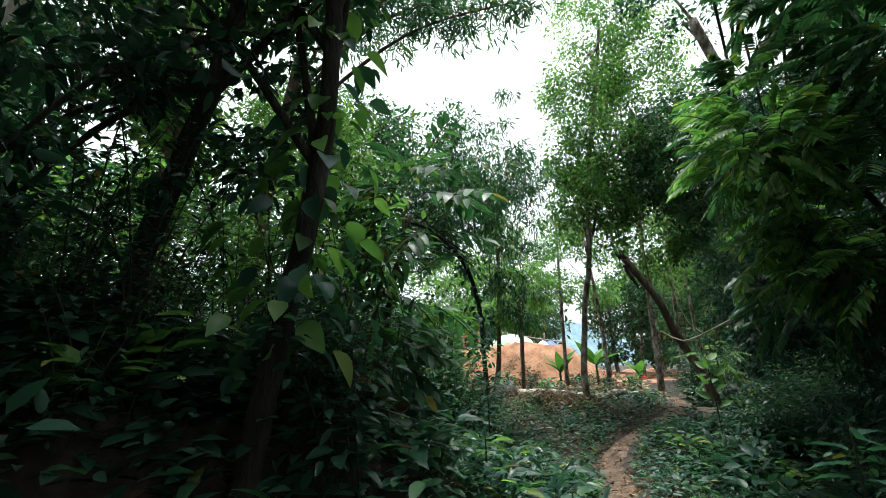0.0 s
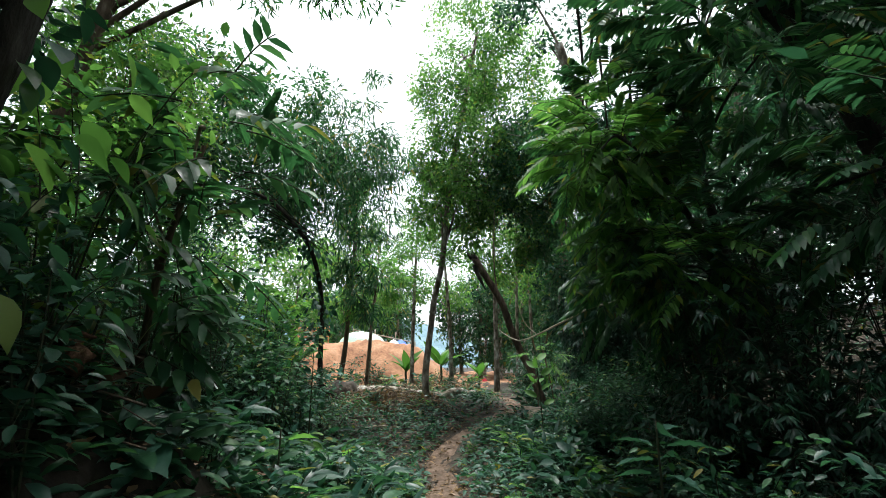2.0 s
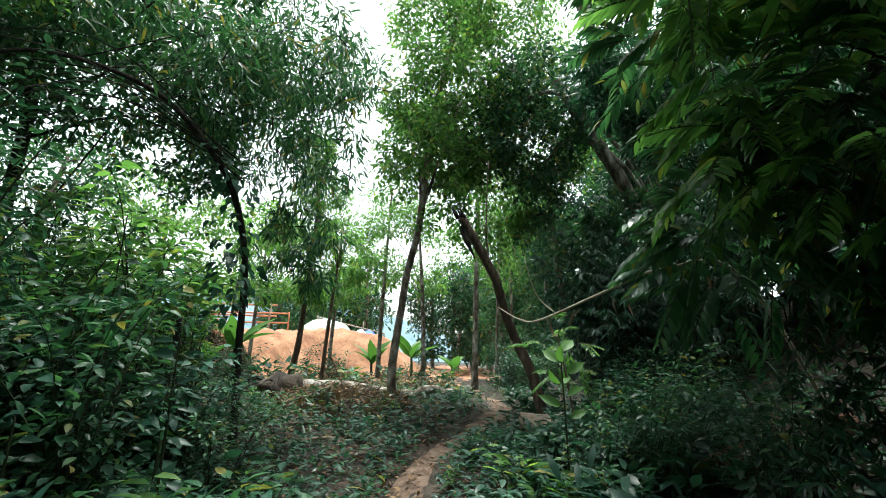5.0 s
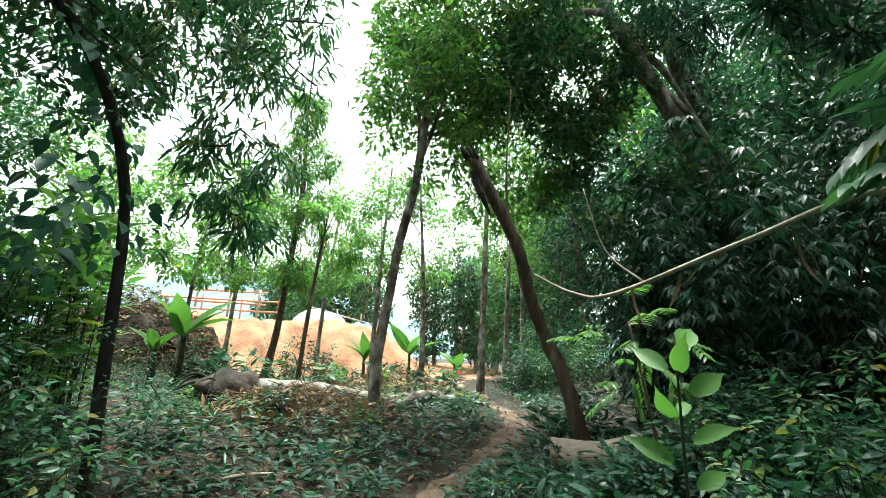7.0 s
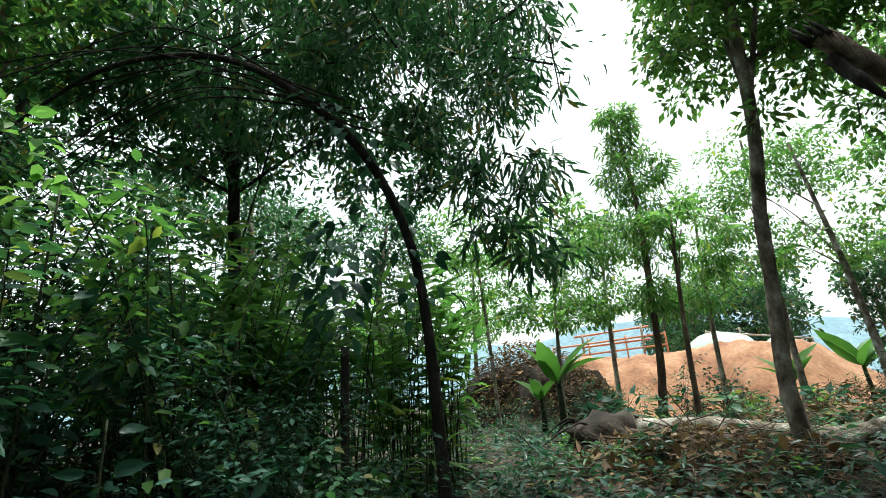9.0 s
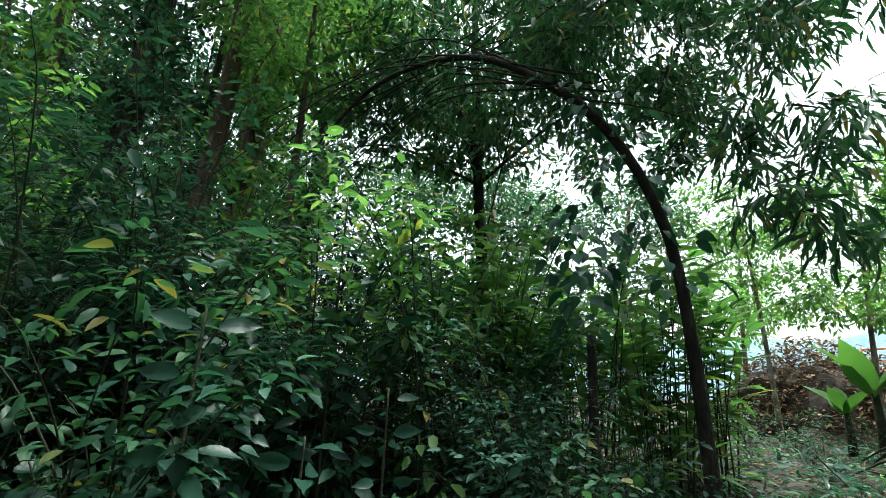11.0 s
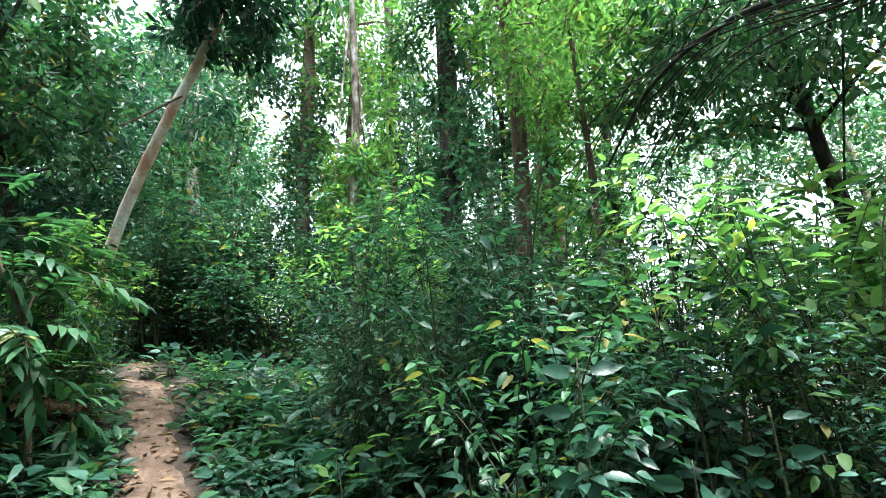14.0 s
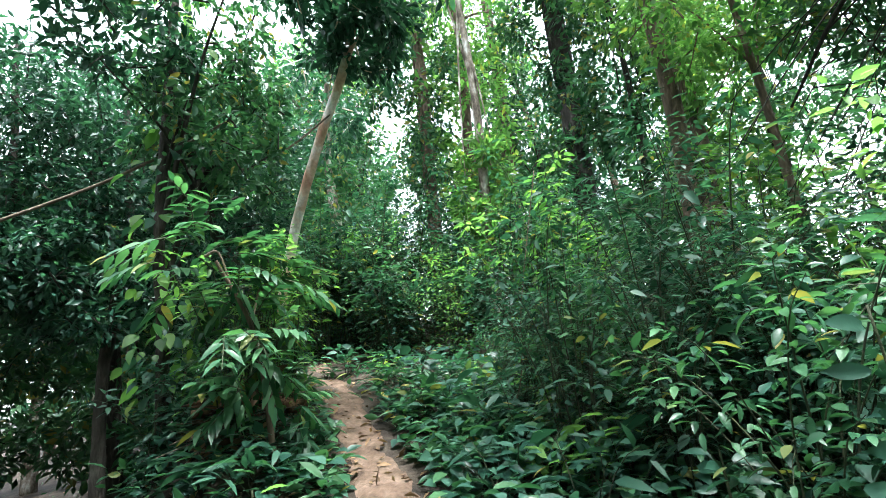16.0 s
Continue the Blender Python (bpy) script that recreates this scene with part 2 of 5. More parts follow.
def leaf_shape(kind, rows=3):
    """A leaf of length 1 along +y: rows of left edge, midrib, right edge, folded along the midrib and drooping."""
    if kind == "tiny":
        v = np.array([(0, 0, 0), (-0.22, 0.5, 0.05), (0, 1, -0.12), (0.22, 0.5, 0.05)])
        return v, np.array([(0, 2, 1), (0, 3, 2)])
    prof = {"broad": ([0.22, 0.5, 0.78], [0.24, 0.31, 0.17], 0.28), "oval": ([0.2, 0.5, 0.8], [0.15, 0.21, 0.13], 0.22),
            "lance": ([0.2, 0.45, 0.75], [0.075, 0.10, 0.06], 0.35), "blade": ([0.12, 0.5, 0.8], [0.05, 0.065, 0.045], 0.45),
            "banana": ([0.1, 0.45, 0.85], [0.13, 0.19, 0.14], 0.3)}[kind]
    ys, ws, droop = prof
    if rows == 5:
        k = ws[1]
        ys, ws = [0.08, 0.25, 0.46, 0.68, 0.87], [k * 0.42, k * 0.86, k, k * 0.78, k * 0.36]
    if rows == 9:
        k = ws[1]
        ys = [0.05 + 0.1 * i for i in range(9)]
        ws = [k * max(1 - abs(2 * y - 0.84) ** 2.0, 0.05) ** 1.05 for y in ys]
    if rows == 2:
        ys, ws = [0.3, 0.68], [ws[1] * 0.92, ws[1] * 0.78]
    v = [(0, 0, 0)]
    for y, w in zip(ys, ws):
        z = -droop * y * y
        if rows == 9:                  # side veins stand as shallow ribs
            z += 0.016 if len(v) % 2 else -0.004
        v += [(-w, y - 0.02, z + 0.35 * w), (0, y, z), (w, y - 0.02, z + 0.35 * w)]
    v.append((0, 1, -droop))
    f = [(0, 2, 1), (0, 3, 2)]
    for r in range(1, 3 * rows - 3, 3):
        f += [(r, r + 1, r + 4), (r, r + 4, r + 3), (r + 1, r + 2, r + 5), (r + 1, r + 5, r + 4)]
    e = 3 * rows - 2
    f += [(e, e + 1, e + 3), (e + 1, e + 2, e + 3)]
    return np.array(v, float), np.array(f)


def leaves(kind, pos, way, size, rng, up=None, width=1.0, roll=0.5, rows=3):
    """Many leaves at once: base places, directions and lengths."""
    tv, tf = leaf_shape(kind, rows)
    pos, way = np.asarray(pos, float), np.asarray(way, float)
    n = len(pos)
    y = way / (np.linalg.norm(way, axis=1)[:, None] + 1e-9)
    u = np.tile((0.0, 0.0, 1.0), (n, 1)) if up is None else np.asarray(up, float)
    u = u + rng.normal(0, roll, (n, 3))
    x = np.cross(y, u)
    x /= np.linalg.norm(x, axis=1)[:, None] + 1e-9
    z = np.cross(x, y)
    s = np.broadcast_to(np.asarray(size, float), (n,))[:, None, None]
    w = width * rng.uniform(0.85, 1.15, n)[:, None, None]
    v = pos[:, None, :] + s * (tv[None, :, 0:1] * w * x[:, None, :] + tv[None, :, 1:2] * y[:, None, :] + tv[None, :, 2:3] * z[:, None, :])
    f = tf[None] + (np.arange(n) * len(tv))[:, None, None]
    return v.reshape(-1, 3), f.reshape(-1, 3)


def unit(rng, n, flat=1.0):
    d = rng.normal(0, 1, (n, 3))
    d[:, 2] *= flat
    return d / np.linalg.norm(d, axis=1)[:, None]


def crown_leaves(centres, radii, per, size, rng, kind="tiny", droop=-0.25, flat=0.7):
    """Leaf clumps: every clump is a loose, uneven tuft of leaves on short twigs."""
    c = np.repeat(np.asarray(centres, float), per, axis=0)
    r = np.repeat(np.asarray(radii, float), per)
    d = unit(rng, len(c), flat)
    p = c + d * (r * rng.uniform(0.15, 1.0, len(c)) ** 0.6)[:, None]
    w = d + unit(rng, len(c)) * 0.9
    w[:, 2] += droop
    return leaves(kind, p, w, size * rng.uniform(0.6, 1.3, len(c)), rng, roll=0.7, rows=2)


# ---- ground, trail, far hill ----
def spaced(lo, hi, mid, n):
    """Grid lines that lie close together round mid and far apart at the ends."""
    t = np.linspace(-1, 1, n)
    s = np.sinh(5.2 * t) / np.sinh(5.2)
    return np.where(s < 0, mid + (mid - lo) * s, mid + (hi - mid) * s)


def ground_sheet():
    xs, ys = spaced(-700, 700, 1.5, 190), spaced(-700, 700, 7.0, 190)
    gx, gy = np.meshgrid(xs, ys)
    rng = np.random.default_rng(3)
    near = np.exp(-((gx - 1.5) ** 2 + (gy - 8) ** 2) / 500)
    z = ground_z(gx, gy) + rng.uniform(-0.015, 0.015, gx.shape) * near
    nx = len(xs)
    v = np.stack([gx, gy, z], -1).reshape(-1, 3)
    i = (np.arange(len(ys) - 1)[:, None] * nx + np.arange(nx - 1)[None, :]).reshape(-1)
    f = np.stack([i, i + 1, i + nx + 1, i + nx], -1)
    ob = mesh_object("ground", v, f, SOIL)
    tagged(ob, "dark brown forest floor of damp soil and litter", "ground", kind="structure")


ground_sheet()


def trail_strip(name, line, width, label, seed):
    rng = np.random.default_rng(seed)
    line = curve_points(line, 14)
    tan = np.gradient(line, axis=0)
    tan /= np.linalg.norm(tan, axis=1)[:, None]
    side = np.stack([tan[:, 1], -tan[:, 0]], -1)
    cols = np.linspace(-1, 1, 13)
    wob = np.convolve(rng.uniform(0.7, 1.25, len(line) + 4), np.ones(5) / 5, "valid")
    w = width * wob[:, None] * np.where(np.abs(cols)[None] > 0.9, rng.uniform(0.85, 1.2, (len(line), 13)), 1)
    xy = line[:, None, :] + cols[None, :, None] * w[..., None] * side[:, None, :]
    z = ground_z(xy[..., 0], xy[..., 1]) + 0.03 * (1 - cols[None] ** 6) - 0.012 + rng.uniform(-0.012, 0.012, w.shape)
    v = np.concatenate([xy, z[..., None]], -1).reshape(-1, 3)
    i = (np.arange(len(line) - 1)[:, None] * 13 + np.arange(12)[None, :]).reshape(-1)
    ob = mesh_object(name, v, np.stack([i, i + 1, i + 14, i + 13], -1), TRAIL)
    tagged(ob, label, "footpath", kind="structure")


trail_strip("path_main", [(float(trail_x(y)), y) for y in np.arange(-4, 18.1, 1.1)], 0.21, "narrow footpath of bare trodden orange-brown earth", 5)
trail_strip("path_side", [(2.35, 6.35), (1.25, 5.62), (0.2, 4.96), (-0.75, 4.3), (-1.58, 3.55), (-2.2, 2.99), (-2.8, 2.46), (-3.4, 1.9), (-4.0, 1.3)], 0.2,
            "side footpath of bare earth climbing into the forest", 6)


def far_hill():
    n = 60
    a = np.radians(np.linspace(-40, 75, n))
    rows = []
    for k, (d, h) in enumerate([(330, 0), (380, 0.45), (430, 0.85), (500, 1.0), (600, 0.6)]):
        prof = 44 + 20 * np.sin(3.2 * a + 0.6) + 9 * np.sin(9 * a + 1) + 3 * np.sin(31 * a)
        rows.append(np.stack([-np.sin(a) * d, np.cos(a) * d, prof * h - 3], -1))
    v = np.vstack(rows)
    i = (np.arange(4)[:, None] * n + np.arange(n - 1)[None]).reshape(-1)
    ob = mesh_object("backdrop_hill", v, np.stack([i, i + 1, i + n + 1, i + n], -1), HILL_HAZED)
    tagged(ob, "distant wooded hill with blue-green haze painted into its colour", "hill", kind="structure")


far_hill()


# ---- clay mound with its site things ----
def mound_z(x, y):
    x, y = np.asarray(x, float), np.asarray(y, float)
    edge = 26.2 + 1.1 * np.sin(0.55 * x + 0.4) + 0.5 * np.sin(1.7 * x)
    top = 2.75 + 0.16 * np.sin(0.9 * x) - 1.0 * smooth(4.5, 12, x) - 0.4 * smooth(-3, -8, x)
    back = 4.0 * smooth(29, 33, y)
    z = top * smooth(0, 4.8, y - edge) * smooth(-6.4 - back, -3.0 - back, x) * smooth(6.6 + 0.5 * back, 2.6 + 0.5 * back, x) * smooth(64, 50, y)
    return z + 0.02 * (y - 26) * smooth(28, 33, y) + 0.10 * np.sin(2.3 * x + y) * np.sin(1.9 * y) + ground_z(x, y) * 0.2


def clay_mound():
    xs, ys = np.linspace(-11, 19, 130), np.linspace(24.5, 62, 110)
    gx, gy = np.meshgrid(xs, ys)
    rng = np.random.default_rng(8)
    z = mound_z(gx, gy) + rng.uniform(-0.09, 0.09, gx.shape) + 0.08 * np.sin(3.1 * gx + 0.7 * np.sin(1.3 * gy)) * smooth(25.5, 28, gy) * smooth(33, 29.5, gy) - 0.25 * smooth(26, 24.5, gy)
    nx = len(xs)
    i = (np.arange(len(ys) - 1)[:, None] * nx + np.arange(nx - 1)[None]).reshape(-1)
    ob = mesh_object("earth_mound", np.stack([gx, gy, z], -1).reshape(-1, 3), np.stack([i, i + 1, i + nx + 1, i + nx], -1), CLAY)
    tagged(ob, "freshly heaped mound of bare orange clay in a clearing", "earth mound", kind="structure")


clay_mound()


def beam(a, b, r, sides=6):
    return tube(np.linspace(a, b, 5), [r, r * 0.92], sides, 0.05)


def site_fence(x0, y0, x1, y1, posts, material, label, h=1.1):
    """Round rails on short posts."""
    th = empty("pole_fence", x0, y0, float(mound_z(x0, y0)))
    base = np.array(th.matrix_world.translation)
    for k in range(posts):
        t = k / (posts - 1)
        x, y = x0 + (x1 - x0) * t, y0 + (y1 - y0) * t
        z = float(mound_z(x, y)) - 0.1
        v, f = beam((x, y, z), (x, y, z + h + 0.2), 0.05)
        mesh_object("post", v - base, f, material, th)
    for hh in (0.5, 1.0):
        v, f = beam((x0, y0, float(mound_z(x0, y0)) + hh * h), (x1, y1, float(mound_z(x1, y1)) + hh * h), 0.05)
        mesh_object("rail", v - base, f, material, th)
    tagged(th, label, "fence")


site_fence(0.8, 38.5, 5.8, 40.5, 4, POLE_PALE, "low fence of pale bamboo poles on the clay mound")
site_fence(-6.5, 33.0, -0.8, 33.6, 4, RAIL, "low fence of orange-painted rails on the clay mound")


def tarp(x, y, w, d, h, material, label, seed):
    """A sheet thrown over a heap, with folds."""
    rng = np.random.default_rng(seed)
    n = 22
    u, v = np.meshgrid(np.linspace(-1, 1, n), np.linspace(-1, 1, n))
    r = np.sqrt(u * u + v * v)
    z = h * np.clip(1 - r, 0, 1) ** 0.6 * (1 + 0.12 * np.sin(6 * np.arctan2(v, u) + 1)) + rng.uniform(-0.02, 0.02, u.shape)
    xs, ys = x + u * w / 2, y + v * d / 2
    z0 = mound_z(xs, ys) + 0.02
    p = np.stack([xs, ys, z0 + z], -1).reshape(-1, 3)
    i = (np.arange(n - 1)[:, None] * n + np.arange(n - 1)[None]).reshape(-1)
    ob = mesh_object("tarpaulin", p, np.stack([i, i + 1, i + n + 1, i + n], -1), material)
    tagged(ob, label, "tarpaulin")


tarp(1.4, 35.5, 3.2, 2.4, 0.85, TARP_GREEN, "pale green tarpaulin over a heap on the mound", 1)
tarp(4.6, 39.8, 1.6, 1.6, 0.6, TARP_BLUE, "blue plastic tarpaulin on the clay mound", 2)
tarp(3.9, 38.9, 1.0, 1.0, 0.45, TARP_WHITE, "white plastic sheet on the clay mound", 3)
tarp(11.6, 40.5, 0.6, 0.5, 0.35, RED_CLOTH, "red cloth bundle lying beyond the clearing", 4)


def site_frame():
    th = empty("timber_frame", -3.4, 33.5, float(mound_z(-3.4, 33.5)))
    for x, y, h in ((-1.6, 0, 1.5), (0, 0.2, 1.8), (1.5, 0, 1.6)):
        v, f = beam((x, y, -0.1), (x + 0.05, y, h), 0.07)
        mesh_object("post", v, f, POLE_PALE, th)
    for a, b in (((-2.0, 0, 1.35), (1.9, 0.1, 1.45)), ((-2.0, 0, 0.75), (1.9, 0.1, 0.8))):
        v, f = beam(a, b, 0.055)
        mesh_object("rail", v, f, RAIL, th)
    tagged(th, "simple frame of pale posts and orange rails", "timber frame")


site_frame()


# ---- trees ----
def tree(name, label, trunk, r0, r1, bark, clumps=(), leaf=LEAF_MID, size=0.12, per=60, kind="tiny", limbs=5, seed=1, group="", droop=-0.25, rough=0.12):
    """A tree from its trunk line and its crown's masses (centre, radius, number of tufts)."""
    rng = np.random.default_rng(seed)
    line = curve_points(trunk, 8)
    base = line[0].copy()
    th = empty(name, *base)
    lo = line.copy()
    lo[0, 2] -= 0.15
    v, f = tube(lo - base, [r0 * 1.35, r0, r0 * 0.95, (r0 + r1) / 2, r1], 10, rough, rng)
    mesh_object("trunk", v, f, bark, th)
    centres, radii = [], []
    for c, r, n in clumps:
        d = unit(rng, n, 0.85) * rng.uniform(0.35, 1.0, n)[:, None] ** 0.5
        centres.append(np.asarray(c) + d * np.asarray(r))
        radii.append(np.full(n, 0.26 * float(np.mean(r))) * rng.uniform(0.7, 1.4, n))
    if centres:
        centres, radii = np.vstack(centres), np.concatenate(radii)
        for k in range(limbs):
            end = centres[rng.integers(len(centres))]
            i = int(len(line) * rng.uniform(0.55, 0.95))
            s = line[min(i, len(line) - 1)]
            mid = (s + end) / 2 + np.array([0, 0, 0.12 * np.linalg.norm(end - s)])
            v, f = tube(curve_points([s, mid, end], 6) - base, [r1 * 0.7, r1 * 0.15], 6, 0.08, rng)
            mesh_object("limb", v, f, bark, th)
        tw = []
        for c, r in list(zip(centres, radii))[::2]:
            for _ in range(1):
                e = c + unit(rng, 1)[0] * r * 0.9
                tw.append(tube(np.linspace(c - (e - c) * 0.6, e, 3), [0.012, 0.004], 3, cap=False))
        v, f = join(tw)
        mesh_object("twig", v - base, f, bark, th)["kind"] = "stuff"
        v, f = crown_leaves(centres, radii, per, size, rng, kind, droop)
        mesh_object("crown", v - base, f, leaf, th)["kind"] = "stuff"
    tagged(th, label, "tree", group)
    return th


def climbing_leaves(th, line, n, size, leaf, seed, spread=0.18, name="climber"):
    rng = np.random.default_rng(seed)
    line = curve_points(line, 10)
    base = np.array(th.matrix_world.translation)
    p = line[rng.integers(0, len(line), n)]
    d = unit(rng, n, 0.3)
    pos = p + d * rng.uniform(0.05, spread, n)[:, None] - base
    w = d + np.array([0, 0, -0.75])
    v, f = leaves("broad", pos, w, size * rng.uniform(0.6, 1.25, n), rng, up=d + np.array([0, 0, 0.3]), roll=0.35, rows=5)
    mesh_object(name, v, f, leaf, th, "broad heart-shaped leaves climbing the trunk")["kind"] = "stuff"


def g3(x, y, up=0.0):
    return (x, y, gz(x, y) + up)


# dark vine-clad tree beside the trail's start
line = [g3(-0.60, 2.22), (-0.53, 2.3, 1.0), (-0.42, 2.42, 1.8), (-0.31, 2.5, 2.5), (-0.23, 2.5, 3.3), (-0.2, 2.55, 6.0)]
th = tree("tree", "dark slender tree wrapped in broad-leaved climbers beside the trail", line, 0.056, 0.04, BARK_DARK,
          [((-0.55, 2.7, 4.4), (0.7, 0.7, 0.8), 44), ((-1.1, 2.3, 4.2), (0.8, 0.7, 0.7), 40), ((0.0, 3.0, 5.3), (1.0, 0.7, 0.5), 46), ((-0.9, 2.4, 4.9), (0.8, 0.6, 0.5), 34)], LEAF_MID, 0.10, 40, "oval", 5, 11)
climbing_leaves(th, line[2:], 110, 0.15, LEAF_BRIGHT, 12, 0.4)
climbing_leaves(th, line[2:], 70, 0.14, LEAF_BLUE, 14, 0.3)
# second dark trunk, leaning
tree("tree", "dark leaning tree trunk in deep shade", [g3(-1.45, 2.75), (-1.42, 2.68, 1.4), (-1.36, 2.65, 2.1), (-1.08, 2.61, 2.9), (-0.8, 2.49, 3.5), (-0.3, 2.3, 5.2)],
     0.065, 0.035, BARK_DARK, [((-1.5, 2.0, 3.3), (0.7, 0.6, 0.6), 22), ((-0.9, 2.6, 3.1), (0.6, 0.5, 0.5), 24), ((-1.9, 1.8, 2.4), (0.7, 0.6, 0.5), 22), ((0.5, 2.75, 4.75), (0.8, 0.5, 0.45), 34)], LEAF_DARK, 0.10, 34, "oval", 5, 13)

# arching tree: its bent top reaches over the undergrowth
arch = [g3(0.32, 10.1), (0.24, 10.15, 1.6), (0.22, 10.0, 2.6), (0.1, 9.7, 3.3), (-0.15, 9.3, 3.8), (-0.7, 8.8, 4.25), (-1.5, 8.3, 4.25), (-2.2, 7.9, 3.7)]
th = tree("tree", "slender arching tree with a bent-over top full of vines", arch, 0.041, 0.012, BARK_DARK,
          [((0.4, 10.2, 4.9), (1.5, 1.2, 1.2), 90), ((-1.1, 9.4, 5.0), (1.6, 1.2, 0.9), 80), ((0.5, 11.2, 6.6), (1.2, 1.2, 1.0), 50), ((0.9, 10.6, 3.2), (0.6, 0.6, 0.8), 26), ((0.9, 9.9, 5.6), (1.0, 0.9, 0.6), 36), ((0.9, 11.0, 7.9), (0.7, 0.4, 0.6), 4)],
          LEAF_MID, 0.15, 42, "lance", 7, 17, droop=-0.9)
climbing_leaves(th, [(0.22, 10.0, 2.2), (0.1, 9.7, 3.3), (-0.15, 9.3, 3.8)], 130, 0.12, LEAF_BLUE, 18, 0.42)
climbing_leaves(th, [(0.2, 9.1, 2.75), (0.23, 9.06, 2.3), (0.2, 9.1, 1.9)], 70, 0.125, LEAF_BLUE, 19, 0.24, "hanging_climber")
base = np.array(th.matrix_world.translation)
rb = np.random.default_rng(20)
for k in range(9):
    a = np.array([0.0, 9.4, 3.75]) + rb.normal(0, 0.12, 3)
    e = np.array([-2.4, 7.7, 3.2]) + rb.normal(0, 0.35, 3)
    v, f = tube(curve_points([a, (a + e) / 2 + (0, 0.1, 0.75 + rb.uniform(-0.12, 0.15)), e], 8) - base, [0.009, 0.004], 5)
    mesh_object("branch", v, f, BARK_DARK, th)
# light green tree at the thicket's edge
tree("tree", "slender tree with a light green crown over the undergrowth", [g3(-2.9, 7.9), (-2.85, 7.9, 2.6), (-2.6, 7.85, 4.2), (-2.5, 7.8, 6.0)], 0.045, 0.02, BARK_BROWN,
     [((-2.4, 7.8, 5.3), (1.1, 1.1, 0.8), 60), ((-3.0, 8.4, 6.4), (1.2, 1.1, 0.8), 50)], LEAF_BRIGHT, 0.10, 60, "tiny", 6, 23)
# leafy tree over the thicket
tree("tree", "leafy tree spreading low boughs over the ginger thicket", [g3(-2.9, 10.6), (-2.8, 10.5, 2.4), (-2.6, 10.2, 4.4), (-2.5, 10.0, 7.0)], 0.08, 0.04, BARK_DARK,
     [((-2.2, 9.6, 5.2), (1.7, 1.5, 1.1), 90), ((-3.2, 10.8, 7.0), (2.0, 1.8, 1.4), 90), ((-1.0, 10.8, 6.8), (1.4, 1.4, 1.0), 60), ((-1.4, 11.8, 4.8), (1.1, 0.9, 0.9), 40), ((-0.2, 11.9, 5.6), (1.0, 0.9, 1.0), 40), ((-4.2, 9.4, 5.2), (1.5, 1.3, 1.2), 40)], LEAF_MID, 0.13, 60, "tiny", 6, 22)

# pale curved tree by the trail
tree("tree", "curved grey-barked tree with pale lichen patches", [g3(2.72, 13.45), (2.68, 13.5, 1.4), (2.8, 13.46, 2.5), (2.87, 13.3, 3.3), (3.02, 12.95, 4.3), (3.2, 12.8, 6.5), (3.8, 13.3, 9.5), (4.3, 13.8, 12.0)], 0.078, 0.05, BARK_GREY,
     [((3.2, 12.7, 5.6), (1.1, 1.0, 1.4), 60), ((3.9, 13.2, 7.6), (1.6, 1.5, 1.6), 80), ((4.7, 13.4, 5.2), (1.3, 1.0, 1.4), 70), ((3.4, 13.4, 9.6), (1.3, 1.2, 1.2), 50), ((5.2, 13.6, 9.0), (1.8, 1.4, 1.8), 80), ((5.8, 12.8, 6.6), (1.3, 1.0, 1.4), 70), ((4.2, 13.8, 12.2), (1.5, 1.4, 1.4), 60), ((5.6, 14.2, 11.2), (1.6, 1.4, 1.5), 60), ((2.9, 13.0, 7.0), (0.8, 0.8, 1.0), 40), ((3.7, 13.1, 6.4), (1.3, 0.9, 1.2), 50)],
     LEAF_BRIGHT, 0.13, 62, "tiny", 8, 25, droop=-0.5)

# snapped leaning trunk
th = tree("broken_trunk", "snapped leaning dark brown tree trunk beside the footpath", [g3(5.06, 11.45), (4.85, 11.5, 1.3), (4.58, 11.6, 1.9), (4.33, 11.5, 2.4), (4.05, 11.3, 3.0), (3.36, 11.02, 3.92)], 0.082, 0.072, BARK_BROWN, seed=27, rough=0.25)
th["category"] = "dead tree"
v, f = tube(curve_points([(4.05, 11.38, 3.0), (3.95, 11.4, 3.8), (4.0, 11.45, 5.2)], 6) - np.array(th.matrix_world.translation), [0.02, 0.01], 5)
mesh_object("shoot", v, f, TWIG, th)
rs = np.random.default_rng(28)
for k in range(7):
    a = k * 0.9
    d = np.array([0.06 * math.cos(a), 0.06 * math.sin(a), 0.0])
    p = np.array([3.38, 11.03, 3.89]) + d
    v, f = tube(np.array([p, p + d * 0.2 + (-0.06, -0.02, 0.08), p + d * 0.3 + np.array([-0.1, -0.04, 0.13]) * rs.uniform(0.8, 1.6)]) - np.array(th.matrix_world.translation), [0.03, 0.02, 0.003], 5, 0.3, rs)
    mesh_object("splinter", v, f, BARK_DARK, th)
v, f = tube(curve_points([(3.4, 11.08, 3.75), (3.5, 11.0, 3.45), (3.62, 11.0, 3.2)], 5) - np.array(th.matrix_world.translation), [0.05, 0.04, 0.01], 6, 0.3, rs)
mesh_object("torn_strip", v, f, BARK_DARK, th)

